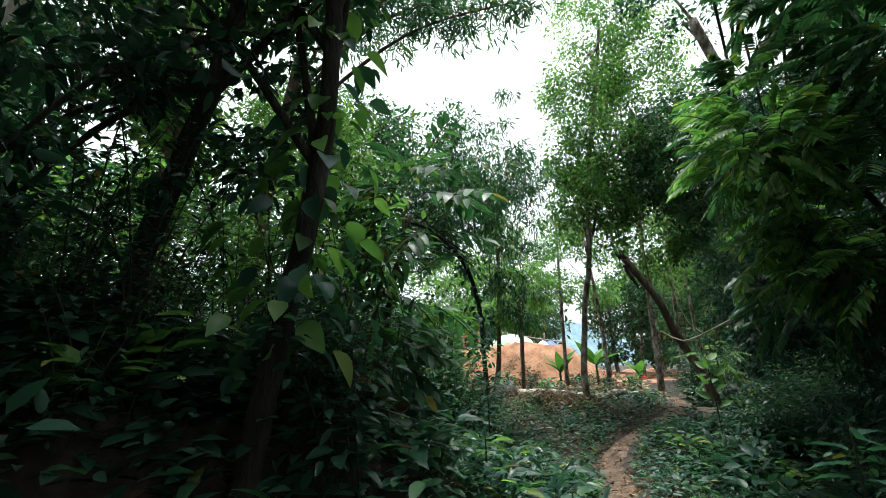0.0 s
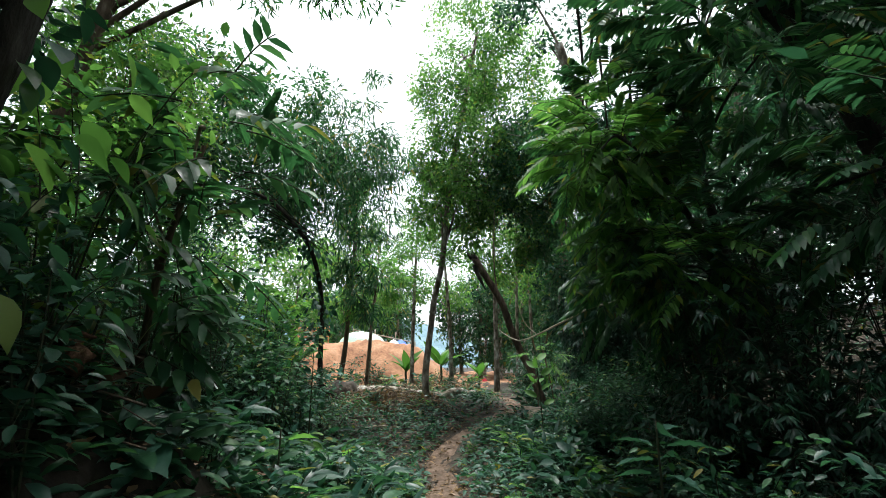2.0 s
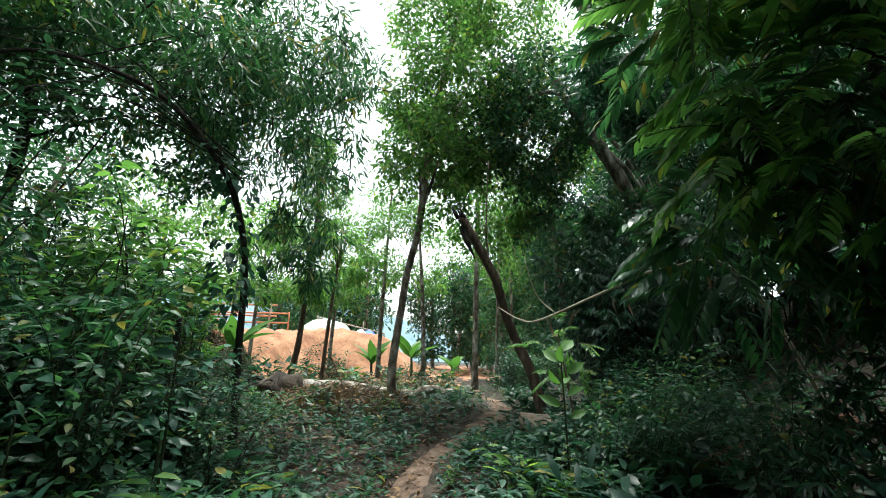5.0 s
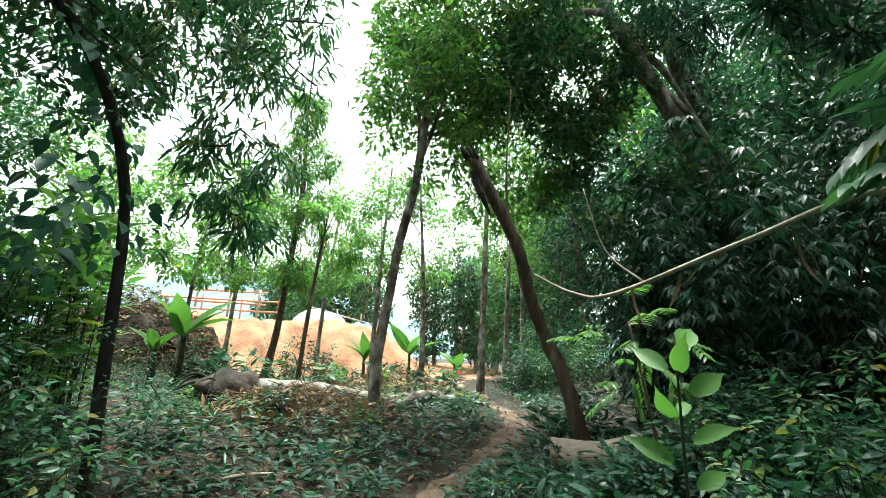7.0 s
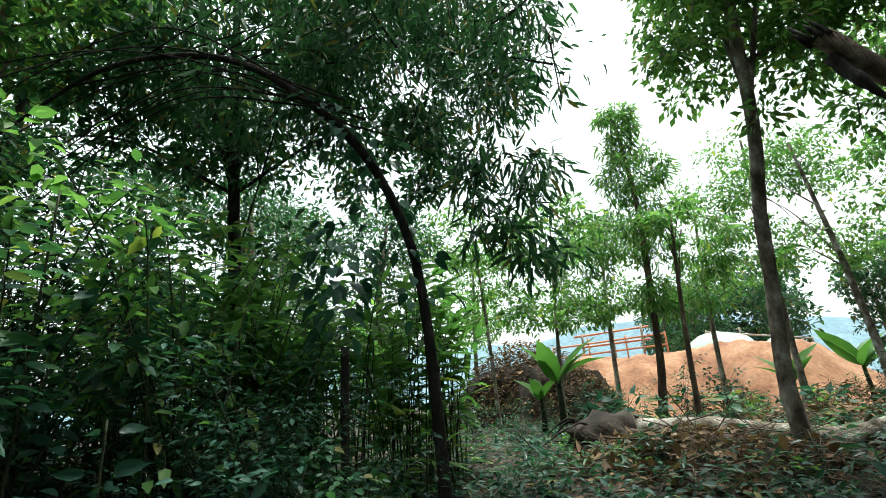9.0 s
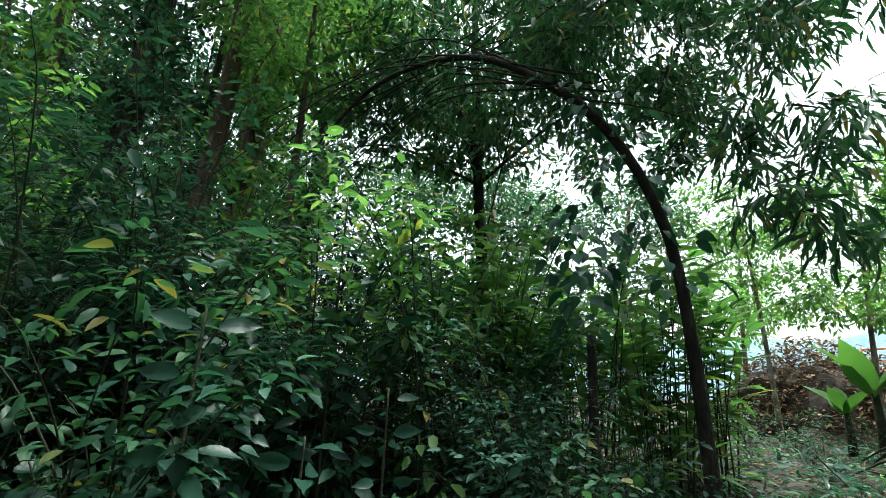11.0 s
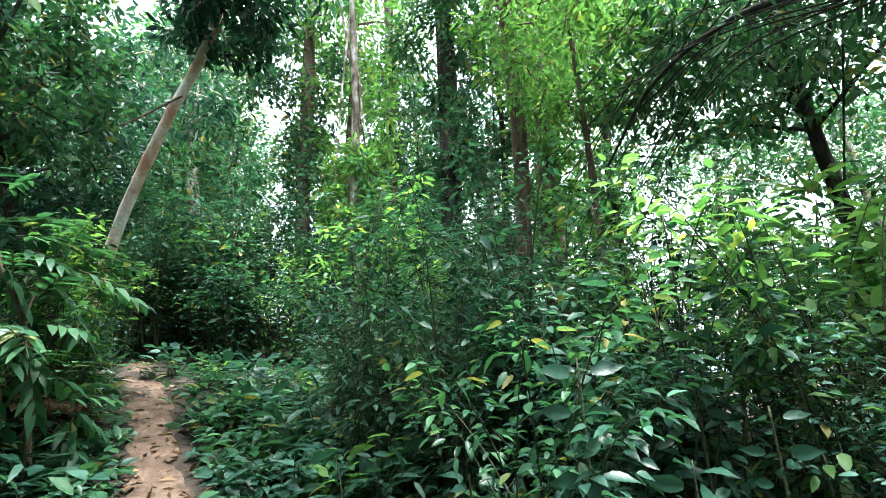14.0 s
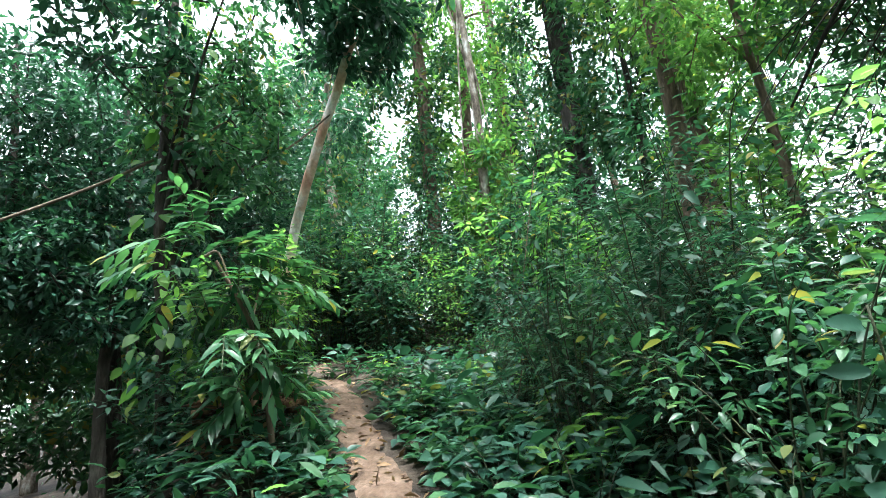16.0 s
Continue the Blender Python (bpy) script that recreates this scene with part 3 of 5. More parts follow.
# thin trunks in the clearing
for k, (x, y, h, r, lean) in enumerate([(6.6, 20.2, 9.5, 0.10, 0.0), (5.3, 23.0, 8.0, 0.09, -0.5), (1.32, 18.4, 5.2, 0.06, 0.3), (9.0, 24.5, 10.0, 0.08, 0.2), (10.8, 27.0, 10.0, 0.09, -0.3),
                                           (1.6, 25.4, 8.0, 0.08, 0.4), (-1.6, 24.8, 7.5, 0.08, 0.3), (3.6, 24.2, 9.0, 0.09, 0.2), (-6.2, 23.0, 6.5, 0.08, 0.3), (-1.3, 17.8, 5.6, 0.045, 0.3), (-3.2, 18.4, 6.4, 0.05, -0.3)]):
    tree("tree", "thin straight tree standing in the clearing", [g3(x, y), (x + 0.1 * lean, y, h * 0.3), (x + 0.4 * lean, y, h * 0.6), (x + lean, y, h)], r, r * 0.4, BARK_GREY if k != 2 else BARK_BROWN,
         [((x + lean, y, h * 0.9), (1.6, 1.5, h * 0.15), 34), ((x + 0.6 * lean, y + 0.5, h * 0.62), (1.6, 1.3, h * 0.10), 24)] if k != 2 else [((x + lean, y, h), (0.6, 0.6, 0.7), 9)],
         LEAF_BRIGHT, 0.16, 50, "tiny", 5, 30 + k, "thin trees of the clearing", -0.5)

# overhanging tree with feathery leaves on the bank
def frond_parts(starts, ways, length, leaflets, size, rng, kind="lance"):
    """Pinnate leaves: a drooping rib with leaflets on both sides."""
    ribs, pos, way, siz, up = [], [], [], [], []
    for s, w in zip(starts, ways):
        w = w / np.linalg.norm(w)
        L = length * rng.uniform(0.7, 1.2)
        t = np.linspace(0, 1, 6)[:, None]
        line = s + w * L * t + np.array([0, 0, -0.32 * L]) * t * t
        ribs.append(tube(line, [0.006, 0.003], 3, cap=False))
        side = np.cross(w, (0, 0, 1.0))
        side /= np.linalg.norm(side) + 1e-6
        for k in range(leaflets):
            u = 0.15 + 0.85 * k / leaflets
            p = s + w * L * u + np.array([0, 0, -0.32 * L]) * u * u
            for sg in (-1, 1):
                pos.append(p)
                way.append(sg * side * 0.9 + w * 0.75 + np.array([0, 0, -0.25]))
                siz.append(size * (1.05 - 0.6 * abs(u - 0.45)))
                up.append((0, 0, 1))
    return join(ribs), leaves(kind, pos, way, np.array(siz), rng, np.array(up, float), 1.55, 0.2, 2)


def frond_tree(label, trunk, r0, r1, bark, masses, leaf, length, size, seed, leaflets=9):
    rng = np.random.default_rng(seed)
    th = tree("tree", label, trunk, r0, r1, bark, seed=seed)
    base = np.array(th.matrix_world.translation)
    line = curve_points(trunk, 8)
    for c, r, n in masses:
        c = np.asarray(c, float)
        d = unit(rng, n, 0.8)
        s = c + d * np.asarray(r) * rng.uniform(0.2, 1.0, n)[:, None] ** 0.5
        w = d * 0.9 + unit(rng, n) * 0.7 + np.array([-0.1, -0.05, 0.1])
        rib, lf = frond_parts(s, w, length, leaflets, size, rng)
        i = int(np.argmin(np.linalg.norm(line - c, axis=1)))
        v, f = tube(curve_points([line[max(i - 3, 0)], (line[max(i - 3, 0)] + c) / 2 + (0, 0, 0.15), c], 6) - base, [r1 * 0.6, 0.012], 6)
        mesh_object("limb", v, f, bark, th)
        mesh_object("rib", rib[0] - base, rib[1], STEM, th)["kind"] = "stuff"
        mesh_object("foliage", lf[0] - base, lf[1], leaf, th)["kind"] = "stuff"
    return th


frond_tree("overhanging tree with dark feathery leaves on the bank", [g3(5.6, 6.2), (5.4, 6.0, 2.2), (5.0, 5.8, 3.6), (4.6, 5.6, 5.2)], 0.06, 0.04, BARK_DARK,
           [((4.0, 6.0, 4.4), (0.9, 1.0, 0.9), 110), ((4.3, 5.2, 3.0), (0.8, 1.0, 1.0), 120), ((4.4, 4.2, 4.4), (0.9, 0.9, 0.7), 90), ((4.2, 6.4, 2.6), (0.6, 0.7, 0.7), 80),
            ((4.6, 3.4, 3.0), (0.8, 0.9, 1.0), 90), ((4.3, 4.8, 5.7), (1.1, 1.2, 0.7), 120), ((5.2, 5.4, 6.2), (1.0, 1.0, 0.7), 60)], LEAF_MID, 0.44, 0.18, 41, 8)
frond_tree("slender tree with bright feathery leaf sprays over the trail's edge", [g3(4.9, 5.3), (4.6, 5.2, 2.2), (3.9, 5.1, 3.5), (3.3, 5.1, 4.0)], 0.03, 0.015, BARK_DARK,
           [((3.2, 5.1, 3.7), (0.45, 0.6, 0.5), 60), ((3.7, 5.5, 3.3), (0.5, 0.5, 0.5), 50), ((3.8, 4.9, 2.5), (0.4, 0.6, 0.4), 44), ((3.7, 5.6, 4.6), (0.5, 0.7, 0.4), 44), ((3.5, 5.4, 2.9), (0.4, 0.5, 0.5), 40)], LEAF_BRIGHT, 0.42, 0.17, 42, 8)
frond_tree("feathery-leaved sapling with bright green foliage", [g3(4.3, 8.9), (4.2, 9.0, 1.2), (4.1, 9.1, 1.9)], 0.012, 0.008, BARK_BROWN,
           [((4.1, 9.1, 1.7), (0.4, 0.4, 0.4), 18)], LEAF_BRIGHT, 0.3, 0.10, 43)

# slim tree beyond the fallen log
tree("tree", "slim brown tree with hanging feathery foliage beyond the fallen log", [g3(0.29, 20.6), (0.49, 20.6, 2.03), (0.57, 20.6, 3.45), (0.71, 20.6, 6.0), (0.62, 20.6, 8.2), (0.45, 20.6, 9.6)], 0.09, 0.03, BARK_BROWN,
     [((0.6, 20.5, 8.8), (0.6, 0.6, 1.0), 40), ((0.8, 20.4, 7.2), (1.0, 0.8, 0.9), 46), ((0.5, 20.6, 5.6), (1.4, 1.0, 0.9), 56), ((-1.0, 20.4, 5.0), (1.1, 0.8, 0.7), 34), ((2.1, 20.8, 4.9), (1.0, 0.8, 0.8), 34), ((1.3, 20.4, 3.8), (1.2, 0.9, 0.7), 34), ((-1.4, 20.4, 3.6), (1.1, 0.8, 0.6), 26)],
     LEAF_BRIGHT, 0.22, 40, "lance", 9, 21, droop=-0.7)

# understorey plant with large compound leaves above the rotten log
frond_tree("understorey plant with large compound leaves above the rotten log", [g3(-0.3, 3.75), (-0.2, 3.65, 2.1), (0.0, 3.45, 2.7)], 0.02, 0.012, BARK_BROWN,
           [((0.02, 3.35, 2.75), (0.35, 0.35, 0.4), 26), ((-0.45, 3.5, 2.5), (0.4, 0.3, 0.4), 24), ((-0.2, 3.6, 2.1), (0.4, 0.35, 0.3), 24), ((-0.35, 3.65, 1.75), (0.4, 0.3, 0.25), 18)], LEAF_MID, 0.36, 0.19, 44, 4)

# pale leaning trunks high on the slope
tree("tree", "pale grey leaning trunk high on the wooded slope", [g3(8.6, 12.4), (7.9, 12.2, 4.2), (7.2, 12.0, 5.4), (6.4, 11.9, 6.4), (5.6, 11.8, 7.4)], 0.15, 0.11, BARK_GREY,
     [((5.6, 12.0, 7.4), (1.5, 1.2, 1.0), 70), ((7.9, 12.0, 4.4), (1.2, 0.7, 0.8), 60), ((5.2, 12.4, 6.2), (1.3, 1.0, 1.2), 70), ((6.4, 12.9, 4.6), (1.4, 0.8, 0.9), 40)], LEAF_MID, 0.13, 60, seed=45)
tree("tree", "tall pale leaning trunk above the slope", [g3(9.6, 13.6), (8.6, 13.0, 5.6), (7.3, 12.4, 7.6), (6.0, 11.6, 10.2)], 0.16, 0.12, BARK_GREY,
     [((6.4, 12.0, 11.5), (2.0, 2.0, 1.0), 30), ((9.2, 13.0, 6.0), (1.6, 1.2, 1.6), 80)], LEAF_DARK, 0.18, 50, seed=46)

# spreading tree that overhangs the trail; its upper crown masses are added to shade the bamboo bank
tree("tree", "large dark-barked overhanging tree with upper crown added to shade the bank", [g3(6.3, 4.4), (6.2, 4.5, 3.0), (5.6, 4.8, 5.2), (4.2, 5.2, 7.2), (2.6, 5.0, 8.6)], 0.14, 0.06, BARK_DARK,
     [((4.7, 7.6, 4.6), (1.0, 0.8, 0.45), 60), ((5.3, 8.0, 4.3), (0.8, 0.7, 0.5), 40), ((3.6, 5.2, 8.0), (1.6, 1.4, 0.7), 50), ((6.3, 9.6, 6.2), (1.5, 1.4, 0.5), 80), ((7.6, 11.2, 7.2), (1.6, 1.4, 0.6), 70)],
     LEAF_DARK, 0.15, 60, "lance", 9, 49)

# brown tree in the thicket; its canopy over the junction is added above the view for shade
tree("tree", "brown-barked tree with a canopy added above the view to shade the trail junction", [g3(-3.3, 7.0), (-3.1, 7.0, 2.6), (-2.9, 7.1, 4.6), (-2.4, 7.0, 7.0), (-1.8, 6.8, 8.8)], 0.10, 0.06, BARK_BROWN,
     [((0.1, 6.4, 7.6), (1.7, 1.5, 0.6), 90), ((-1.5, 7.3, 8.2), (1.8, 1.6, 0.6), 90)], LEAF_MID, 0.15, 60, "lance", 8, 50)

# trees along the side trail
tree("tree", "smooth leaning trunk with pale pinkish-brown bark beside the side trail", [g3(-2.36, 1.95), (-2.28, 2.01, 2.35), (-2.2, 2.37, 3.68), (-2.02, 2.95, 4.81), (-1.78, 3.55, 5.6), (-1.3, 4.2, 6.6)], 0.068, 0.045, BARK_PALE,
     [((-1.75, 3.7, 6.1), (0.9, 0.8, 0.5), 44), ((-1.2, 4.0, 7.0), (1.6, 1.4, 0.7), 40), ((-3.6, 1.2, 6.6), (1.4, 1.2, 0.9), 40)], LEAF_DARK, 0.14, 55, "oval", 6, 51)
for k, (x, y, r, h, dx, bark) in enumerate([(-7.7, 2.15, 0.17, 13, 0.4, BARK_BROWN), (-5.7, 4.05, 0.10, 9.5, 0.5, BARK_GREY), (-7.5, 5.75, 0.24, 13, 0.5, BARK_DARK), (-5.1, 7.6, 0.16, 12, 0.2, BARK_BROWN),
                                            (-6.6, 6.9, 0.07, 9, 0.2, BARK_DARK), (-6.2, 8.9, 0.10, 11, -0.3, BARK_DARK), (-9.5, 8.2, 0.2, 13, 0.2, BARK_BROWN), (-11, 3.5, 0.2, 14, 0.2, BARK_BROWN)]):
    z = gz(x, y)
    tree("tree", "tall forest tree with a vine-hung crown", [(x, y, z), (x + 0.05, y, z + h * 0.25), (x + dx * 0.4, y + 0.1, z + h * 0.55), (x + dx, y, z + h)], r, r * 0.45, bark,
         [((x + dx, y, z + h * 0.86), (1.9, 1.9, h * 0.14), 70), ((x + dx * 0.5, y, z + h * 0.55), (1.2, 1.2, h * 0.12), 34), ((x + dx * 0.3, y, z + h * 0.34), (0.55, 0.55, h * 0.16), 26)] if k != 1 else [((x + dx, y, z + 9.2), (1.2, 1.2, 1.2), 40), ((x + 0.15, y, z + 3.0), (0.5, 0.5, 1.2), 26)],
         LEAF_BRIGHT if k in (3, 5, 1) else LEAF_MID, 0.17, 55, "tiny", 6, 60 + k, "forest trees by the side trail", -0.3)


# ---- forest behind and around ----
def forest_tree(seed, h, leaf, bark, tufts=1.0, size=0.24, per=31):
    return tree("forest_tree", "tall rainforest tree with a dense dark green crown", [(0, 0, 0), (0.1, 0, h * 0.3), (0.0, 0.15, h * 0.6), (0.3, 0, h * 0.92)], 0.17, 0.07, bark,
                [((0.2, 0, h * 0.82), (2.4, 2.4, h * 0.17), int(90 * tufts)), ((0, 0, h * 0.5), (1.9, 1.9, h * 0.16), int(60 * tufts)), ((0, 0, h * 0.24), (1.5, 1.5, h * 0.12), int(34 * tufts))], leaf, size, per, "tiny", 6, seed, "forest trees around the clearing")


FOREST = [forest_tree(71, 10, LEAF_MID, BARK_GREY), forest_tree(72, 12, LEAF_DARK, BARK_BROWN), forest_tree(73, 8.5, LEAF_MID, BARK_DARK), forest_tree(74, 11, LEAF_BRIGHT, BARK_BROWN)]
FAR = [forest_tree(75, 10, LEAF_MID, BARK_GREY, 0.6, 0.44, 18), forest_tree(76, 12, LEAF_DARK, BARK_BROWN, 0.6, 0.44, 18), forest_tree(77, 9, LEAF_MID, BARK_GREY, 0.6, 0.42, 18)]


def place(model, x, y, rng, lo=0.85, hi=1.2, up=0.0, tilt=4.0, first=[]):
    """A copy of a plant on the ground, turned and scaled by chance; the model itself is used first."""
    m = pose(x, y, gz(x, y) + up, rng.uniform(-tilt, tilt), rng.uniform(-tilt, tilt), rng.uniform(0, 360)) @ Matrix.Scale(rng.uniform(lo, hi), 4)
    if model not in first:
        first.append(model)
        model.matrix_basis = m
        return model
    loc, rot, sc = m.decompose()
    c = copy_thing(model, Matrix.Identity(4))
    c.matrix_basis = m
    return c


rng = np.random.default_rng(80)


def grow(models, n, spot, lo, hi):
    for _ in range(n):
        x, y = spot()
        place(models[int(rng.integers(len(models)))], x, y, rng, lo, hi)


def round_spot(a0, a1, d0, d1):
    a, d = rng.uniform(a0, a1), rng.uniform(d0, d1)
    if 111.5 < a < 119.5:              # the gap over the side trail
        a += 9
    a = radians(a)
    return 2.5 - math.sin(a) * d, 6.5 + math.cos(a) * d


grow(FAR, 28, lambda: (rng.uniform(-5, 28), rng.uniform(46, 62)), 0.75, 1.1)                       # wood behind the mound
grow(FAR, 12, lambda: (rng.uniform(11, 17), rng.uniform(26, 44)), 0.7, 1.0)
grow(FOREST[:3], 9, lambda: (rng.uniform(9.5, 17), rng.uniform(7, 24)), 0.7, 0.95)                 # slope beyond the bamboo
grow(FAR, 8, lambda: (rng.uniform(12, 22), rng.uniform(-2, 24)), 0.8, 1.1)
grow(FAR[:2], 6, lambda: (rng.uniform(-5, 10), rng.uniform(-11, -5)), 0.8, 1.1)                   # behind the trail's start
grow(FOREST, 12, lambda: round_spot(82, 150, 11.5, 16), 0.7, 0.95)                                 # forest along the side trail
grow(FAR, 18, lambda: round_spot(75, 165, 16, 26), 0.7, 0.95)
# trees added behind and beside the start, so that their crowns block sky light
for x, y, s in ((-2.6, -1.4, 0.62), (2.9, -1.7, 0.6), (0.4, -3.6, 0.75), (5.6, 0.6, 0.66), (6.4, 3.4, 0.6), (6.7, 5.2, 0.68), (5.9, 1.8, 0.7)):
    place(FOREST[1 if x > 0 else 2], x, y, rng, s, s * 1.05)
late = random.Random(71)
for x, y, s in ((-1.6, -3.0, 0.66), (-0.8, -2.2, 0.58), (-3.6, -2.6, 0.62)):
    place(FOREST[2], x, y, late, s, s * 1.05)
# dark trees behind the start of the walk
for x, y, h, s in ((-1.5, 0.1, 6.6, 47), (-2.9, 0.4, 6.4, 48), (-0.5, -0.6, 6.8, 46)):
    tree("tree", "low-branched dark tree crowding the trail's start", [g3(x, y), (x + 0.1, y, 2.2), (x, y + 0.1, 4.2), (x + 0.2, y, h)], 0.07, 0.03, BARK_DARK,
         [((x, y, h * 0.8), (1.4, 1.0, 1.3), 110), ((x + 0.3, y - 0.1, h * 0.52), (1.2, 0.8, 0.9), 80)], LEAF_DARK, 0.11, 60, "tiny", 6, s)
for x, y, s in ((-7.0, 14.0, 0.66), (-5.6, 16.6, 0.6), (-9.0, 12.2, 0.68), (-8.6, 16.4, 0.66)):
    place(FOREST[0], x, y, rng, s, s * 1.1)


# ---- undergrowth ----
def shrub(name, label, category, h, stems, per, kind, size, leaf, seed, spread=0.5, droop=-0.2, start=0.25, width=1.0, bark=STEM, fan=0):
    """Several arching stems with leaves set along them, singly or in drooping fans."""
    rng = np.random.default_rng(seed)
    th = empty(name)
    stalks, side, pos, way = [], [], [], []
    for s in range(stems):
        a = rng.uniform(0, 6.28)
        out = np.array([math.cos(a), math.sin(a), 0]) * spread * rng.uniform(0.4, 1.3)
        hh = h * rng.uniform(0.6, 1.1)
        b = np.array([rng.normal(0, 0.08), rng.normal(0, 0.08), -0.05])
        line = curve_points([b, b + out * 0.3 + (0, 0, hh * 0.5), b + out * 0.8 + (0, 0, hh * 0.85), b + out * 1.25 + (0, 0, hh * 0.97)], 4)
        parts = [tube(line if h > 1 else line[::3], [0.004 + 0.0025 * h, 0.002], 4 if h > 1 else 3, cap=False)]
        for k in range(per):
            u = start + (1 - start) * (k + rng.uniform(0, 1)) / per
            i = u * (len(line) - 1)
            p = line[int(i)] + (line[min(int(i) + 1, len(line) - 1)] - line[int(i)]) * (i % 1)
            d = unit(rng, 1, 0.3)[0]
            tw = rng.uniform(0.0, 0.32) * (1.1 - u * 0.6) * spread * 2
            p2 = p + d * tw
            if tw > 0.27:
                side.append(tube(np.array([p, (p + p2) / 2 + (0, 0, 0.03), p2]), [0.004, 0.002], 3, cap=False))
            if fan:
                cross = np.array([-d[1], d[0], 0.0])
                for a in np.linspace(-1.15, 1.15, fan):
                    pos.append(p2)
                    way.append(d * math.cos(a) + cross * math.sin(a) + np.array([0, 0, droop + rng.uniform(-0.25, 0.25)]))
            else:
                pos.append(p2)
                way.append(d + np.array([0, 0, droop + 0.25 * u]))
        stalks.append(join(parts))
    if h > 1.0:
        for v, f in stalks:
            mesh_object("stem", v, f, bark, th)
        if side:
            v, f = join(side)
            mesh_object("twig", v, f, bark, th)["kind"] = "stuff"
    else:
        v, f = join(stalks)
        mesh_object("stalk", v, f, bark, th)["kind"] = "stuff"
    v, f = leaves(kind, pos, way, size * rng.uniform(0.55, 1.2, len(pos)), rng, width=width, roll=0.35, rows=3 if 1 < h < 2.6 and size < 0.16 or size > 0.3 else 2)
    mesh_object("foliage", v, f, leaf, th)["kind"] = "stuff"
    return tagged(th, label, category, "undergrowth plants")


BROAD = [shrub("shrub", "broad-leaved dark green forest shrub", "shrub", 1.5, 6, 34, "broad", 0.13, LEAF_BLUE, 91, 0.55, -0.2, 0.12),
         shrub("shrub", "broad-leaved dark green forest shrub", "shrub", 1.9, 6, 44, "oval", 0.14, LEAF_DARK, 92, 0.6, -0.2, 0.1),
         shrub("shrub", "broad-leaved mid-green forest shrub", "shrub", 1.7, 6, 46, "oval", 0.12, LEAF_MID, 93, 0.55, -0.2, 0.1)]
TALL = [shrub("tall_shrub", "tall leafy forest shrub with glossy leaves", "shrub", 2.9, 6, 76, "oval", 0.125, LEAF_MID, 94, 0.65, -0.25, 0.1),
        shrub("tall_shrub", "tall leafy forest shrub with glossy leaves", "shrub", 3.2, 6, 76, "oval", 0.12, LEAF_DARK, 95, 0.7, -0.25, 0.1),
        shrub("tall_shrub", "tall leafy forest shrub with light green leaves", "shrub", 2.7, 6, 70, "oval", 0.13, LEAF_BRIGHT, 96, 0.6, -0.25, 0.1)]
BAMBOO = [shrub("bamboo_clump", "dense clump of thin bamboo with drooping narrow leaves", "bamboo", 3.4, 9, 28, "lance", 0.17, LEAF_DARK, 97, 0.9, -0.5, 0.1, 1.2, fan=6),
          shrub("bamboo_clump", "dense clump of thin bamboo with drooping narrow leaves", "bamboo", 2.6, 8, 28, "lance", 0.15, LEAF_DARK, 98, 0.8, -0.5, 0.08, 1.2, fan=6)]
GINGER = [shrub("ginger_clump", "clump of tall ginger canes with long lance-shaped leaves", "ginger plant", 2.5, 8, 19, "lance", 0.36, LEAF_BRIGHT, 99, 0.3, 0.3, 0.08, 1.2),
          shrub("ginger_clump", "clump of tall ginger canes with long bright leaves", "ginger plant", 2.8, 8, 19, "lance", 0.38, LEAF_BRIGHT, 100, 0.3, 0.3, 0.08, 1.2)]
HERB = [shrub("herb", "low broad-leaved herb on the forest floor", "herb", 0.42, 6, 6, "oval", 0.15, LEAF_BLUE, 101, 0.22, 0.1, 0.3, 1.2),
        shrub("herb", "low broad-leaved herb on the forest floor", "herb", 0.36, 6, 7, "oval", 0.13, LEAF_MID, 102, 0.22, 0.1, 0.3, 1.1),
        shrub("herb", "low narrow-leaved herb on the forest floor", "herb", 0.5, 7, 8, "lance", 0.2, LEAF_DARK, 103, 0.25, 0.2, 0.2, 1.3),
        shrub("herb", "low bright green herb on the forest floor", "herb", 0.4, 6, 7, "oval", 0.12, LEAF_BRIGHT, 104, 0.2, 0.1, 0.3, 1.1)]
FINE = [shrub("shrub", "dense small-leaved dark green forest shrub", "shrub", 2.3, 6, 150, "oval", 0.08, LEAF_BLUE, 105, 0.7, -0.2, 0.04, 1.1),
        shrub("shrub", "dense small-leaved green forest shrub", "shrub", 1.9, 6, 130, "oval", 0.09, LEAF_MID, 106, 0.7, -0.2, 0.04, 1.1),
        shrub("shrub", "small-leaved light green forest shrub", "shrub", 2.1, 6, 120, "oval", 0.085, LEAF_BRIGHT, 107, 0.6, -0.2, 0.04, 1.1)]

WALKED = np.array([row[1:3] for row in PATH])


def off_trail(x, y, near):
    if math.hypot(x - 4.4, y - 10.7) < 0.75:          # bare ground before the cut log
        return False
    q, v = side_off(x, y)
    if -0.5 < q < 6.9 and abs(v) < min(near, 0.6):
        return False
    return abs(x - float(trail_x(y))) > near and np.min(np.hypot(WALKED[:, 0] - x, WALKED[:, 1] - y)) > near


def fill(models, n, area, rng, near, lo=0.8, hi=1.2, up=0.0):
    """Plants at chance places inside a quadrilateral, given by its corners in order."""
    a, b, c, d = [np.array(p, float) for p in area]
    for _ in range(n):
        for _try in range(8):
            s, t = rng.uniform(0, 1, 2)
            p = (a * (1 - s) + b * s) * (1 - t) + (d * (1 - s) + c * s) * t
            if off_trail(p[0], p[1], near):
                place(models[int(rng.integers(len(models)))], p[0], p[1], rng, lo, hi, up)
                break


rng = np.random.default_rng(110)
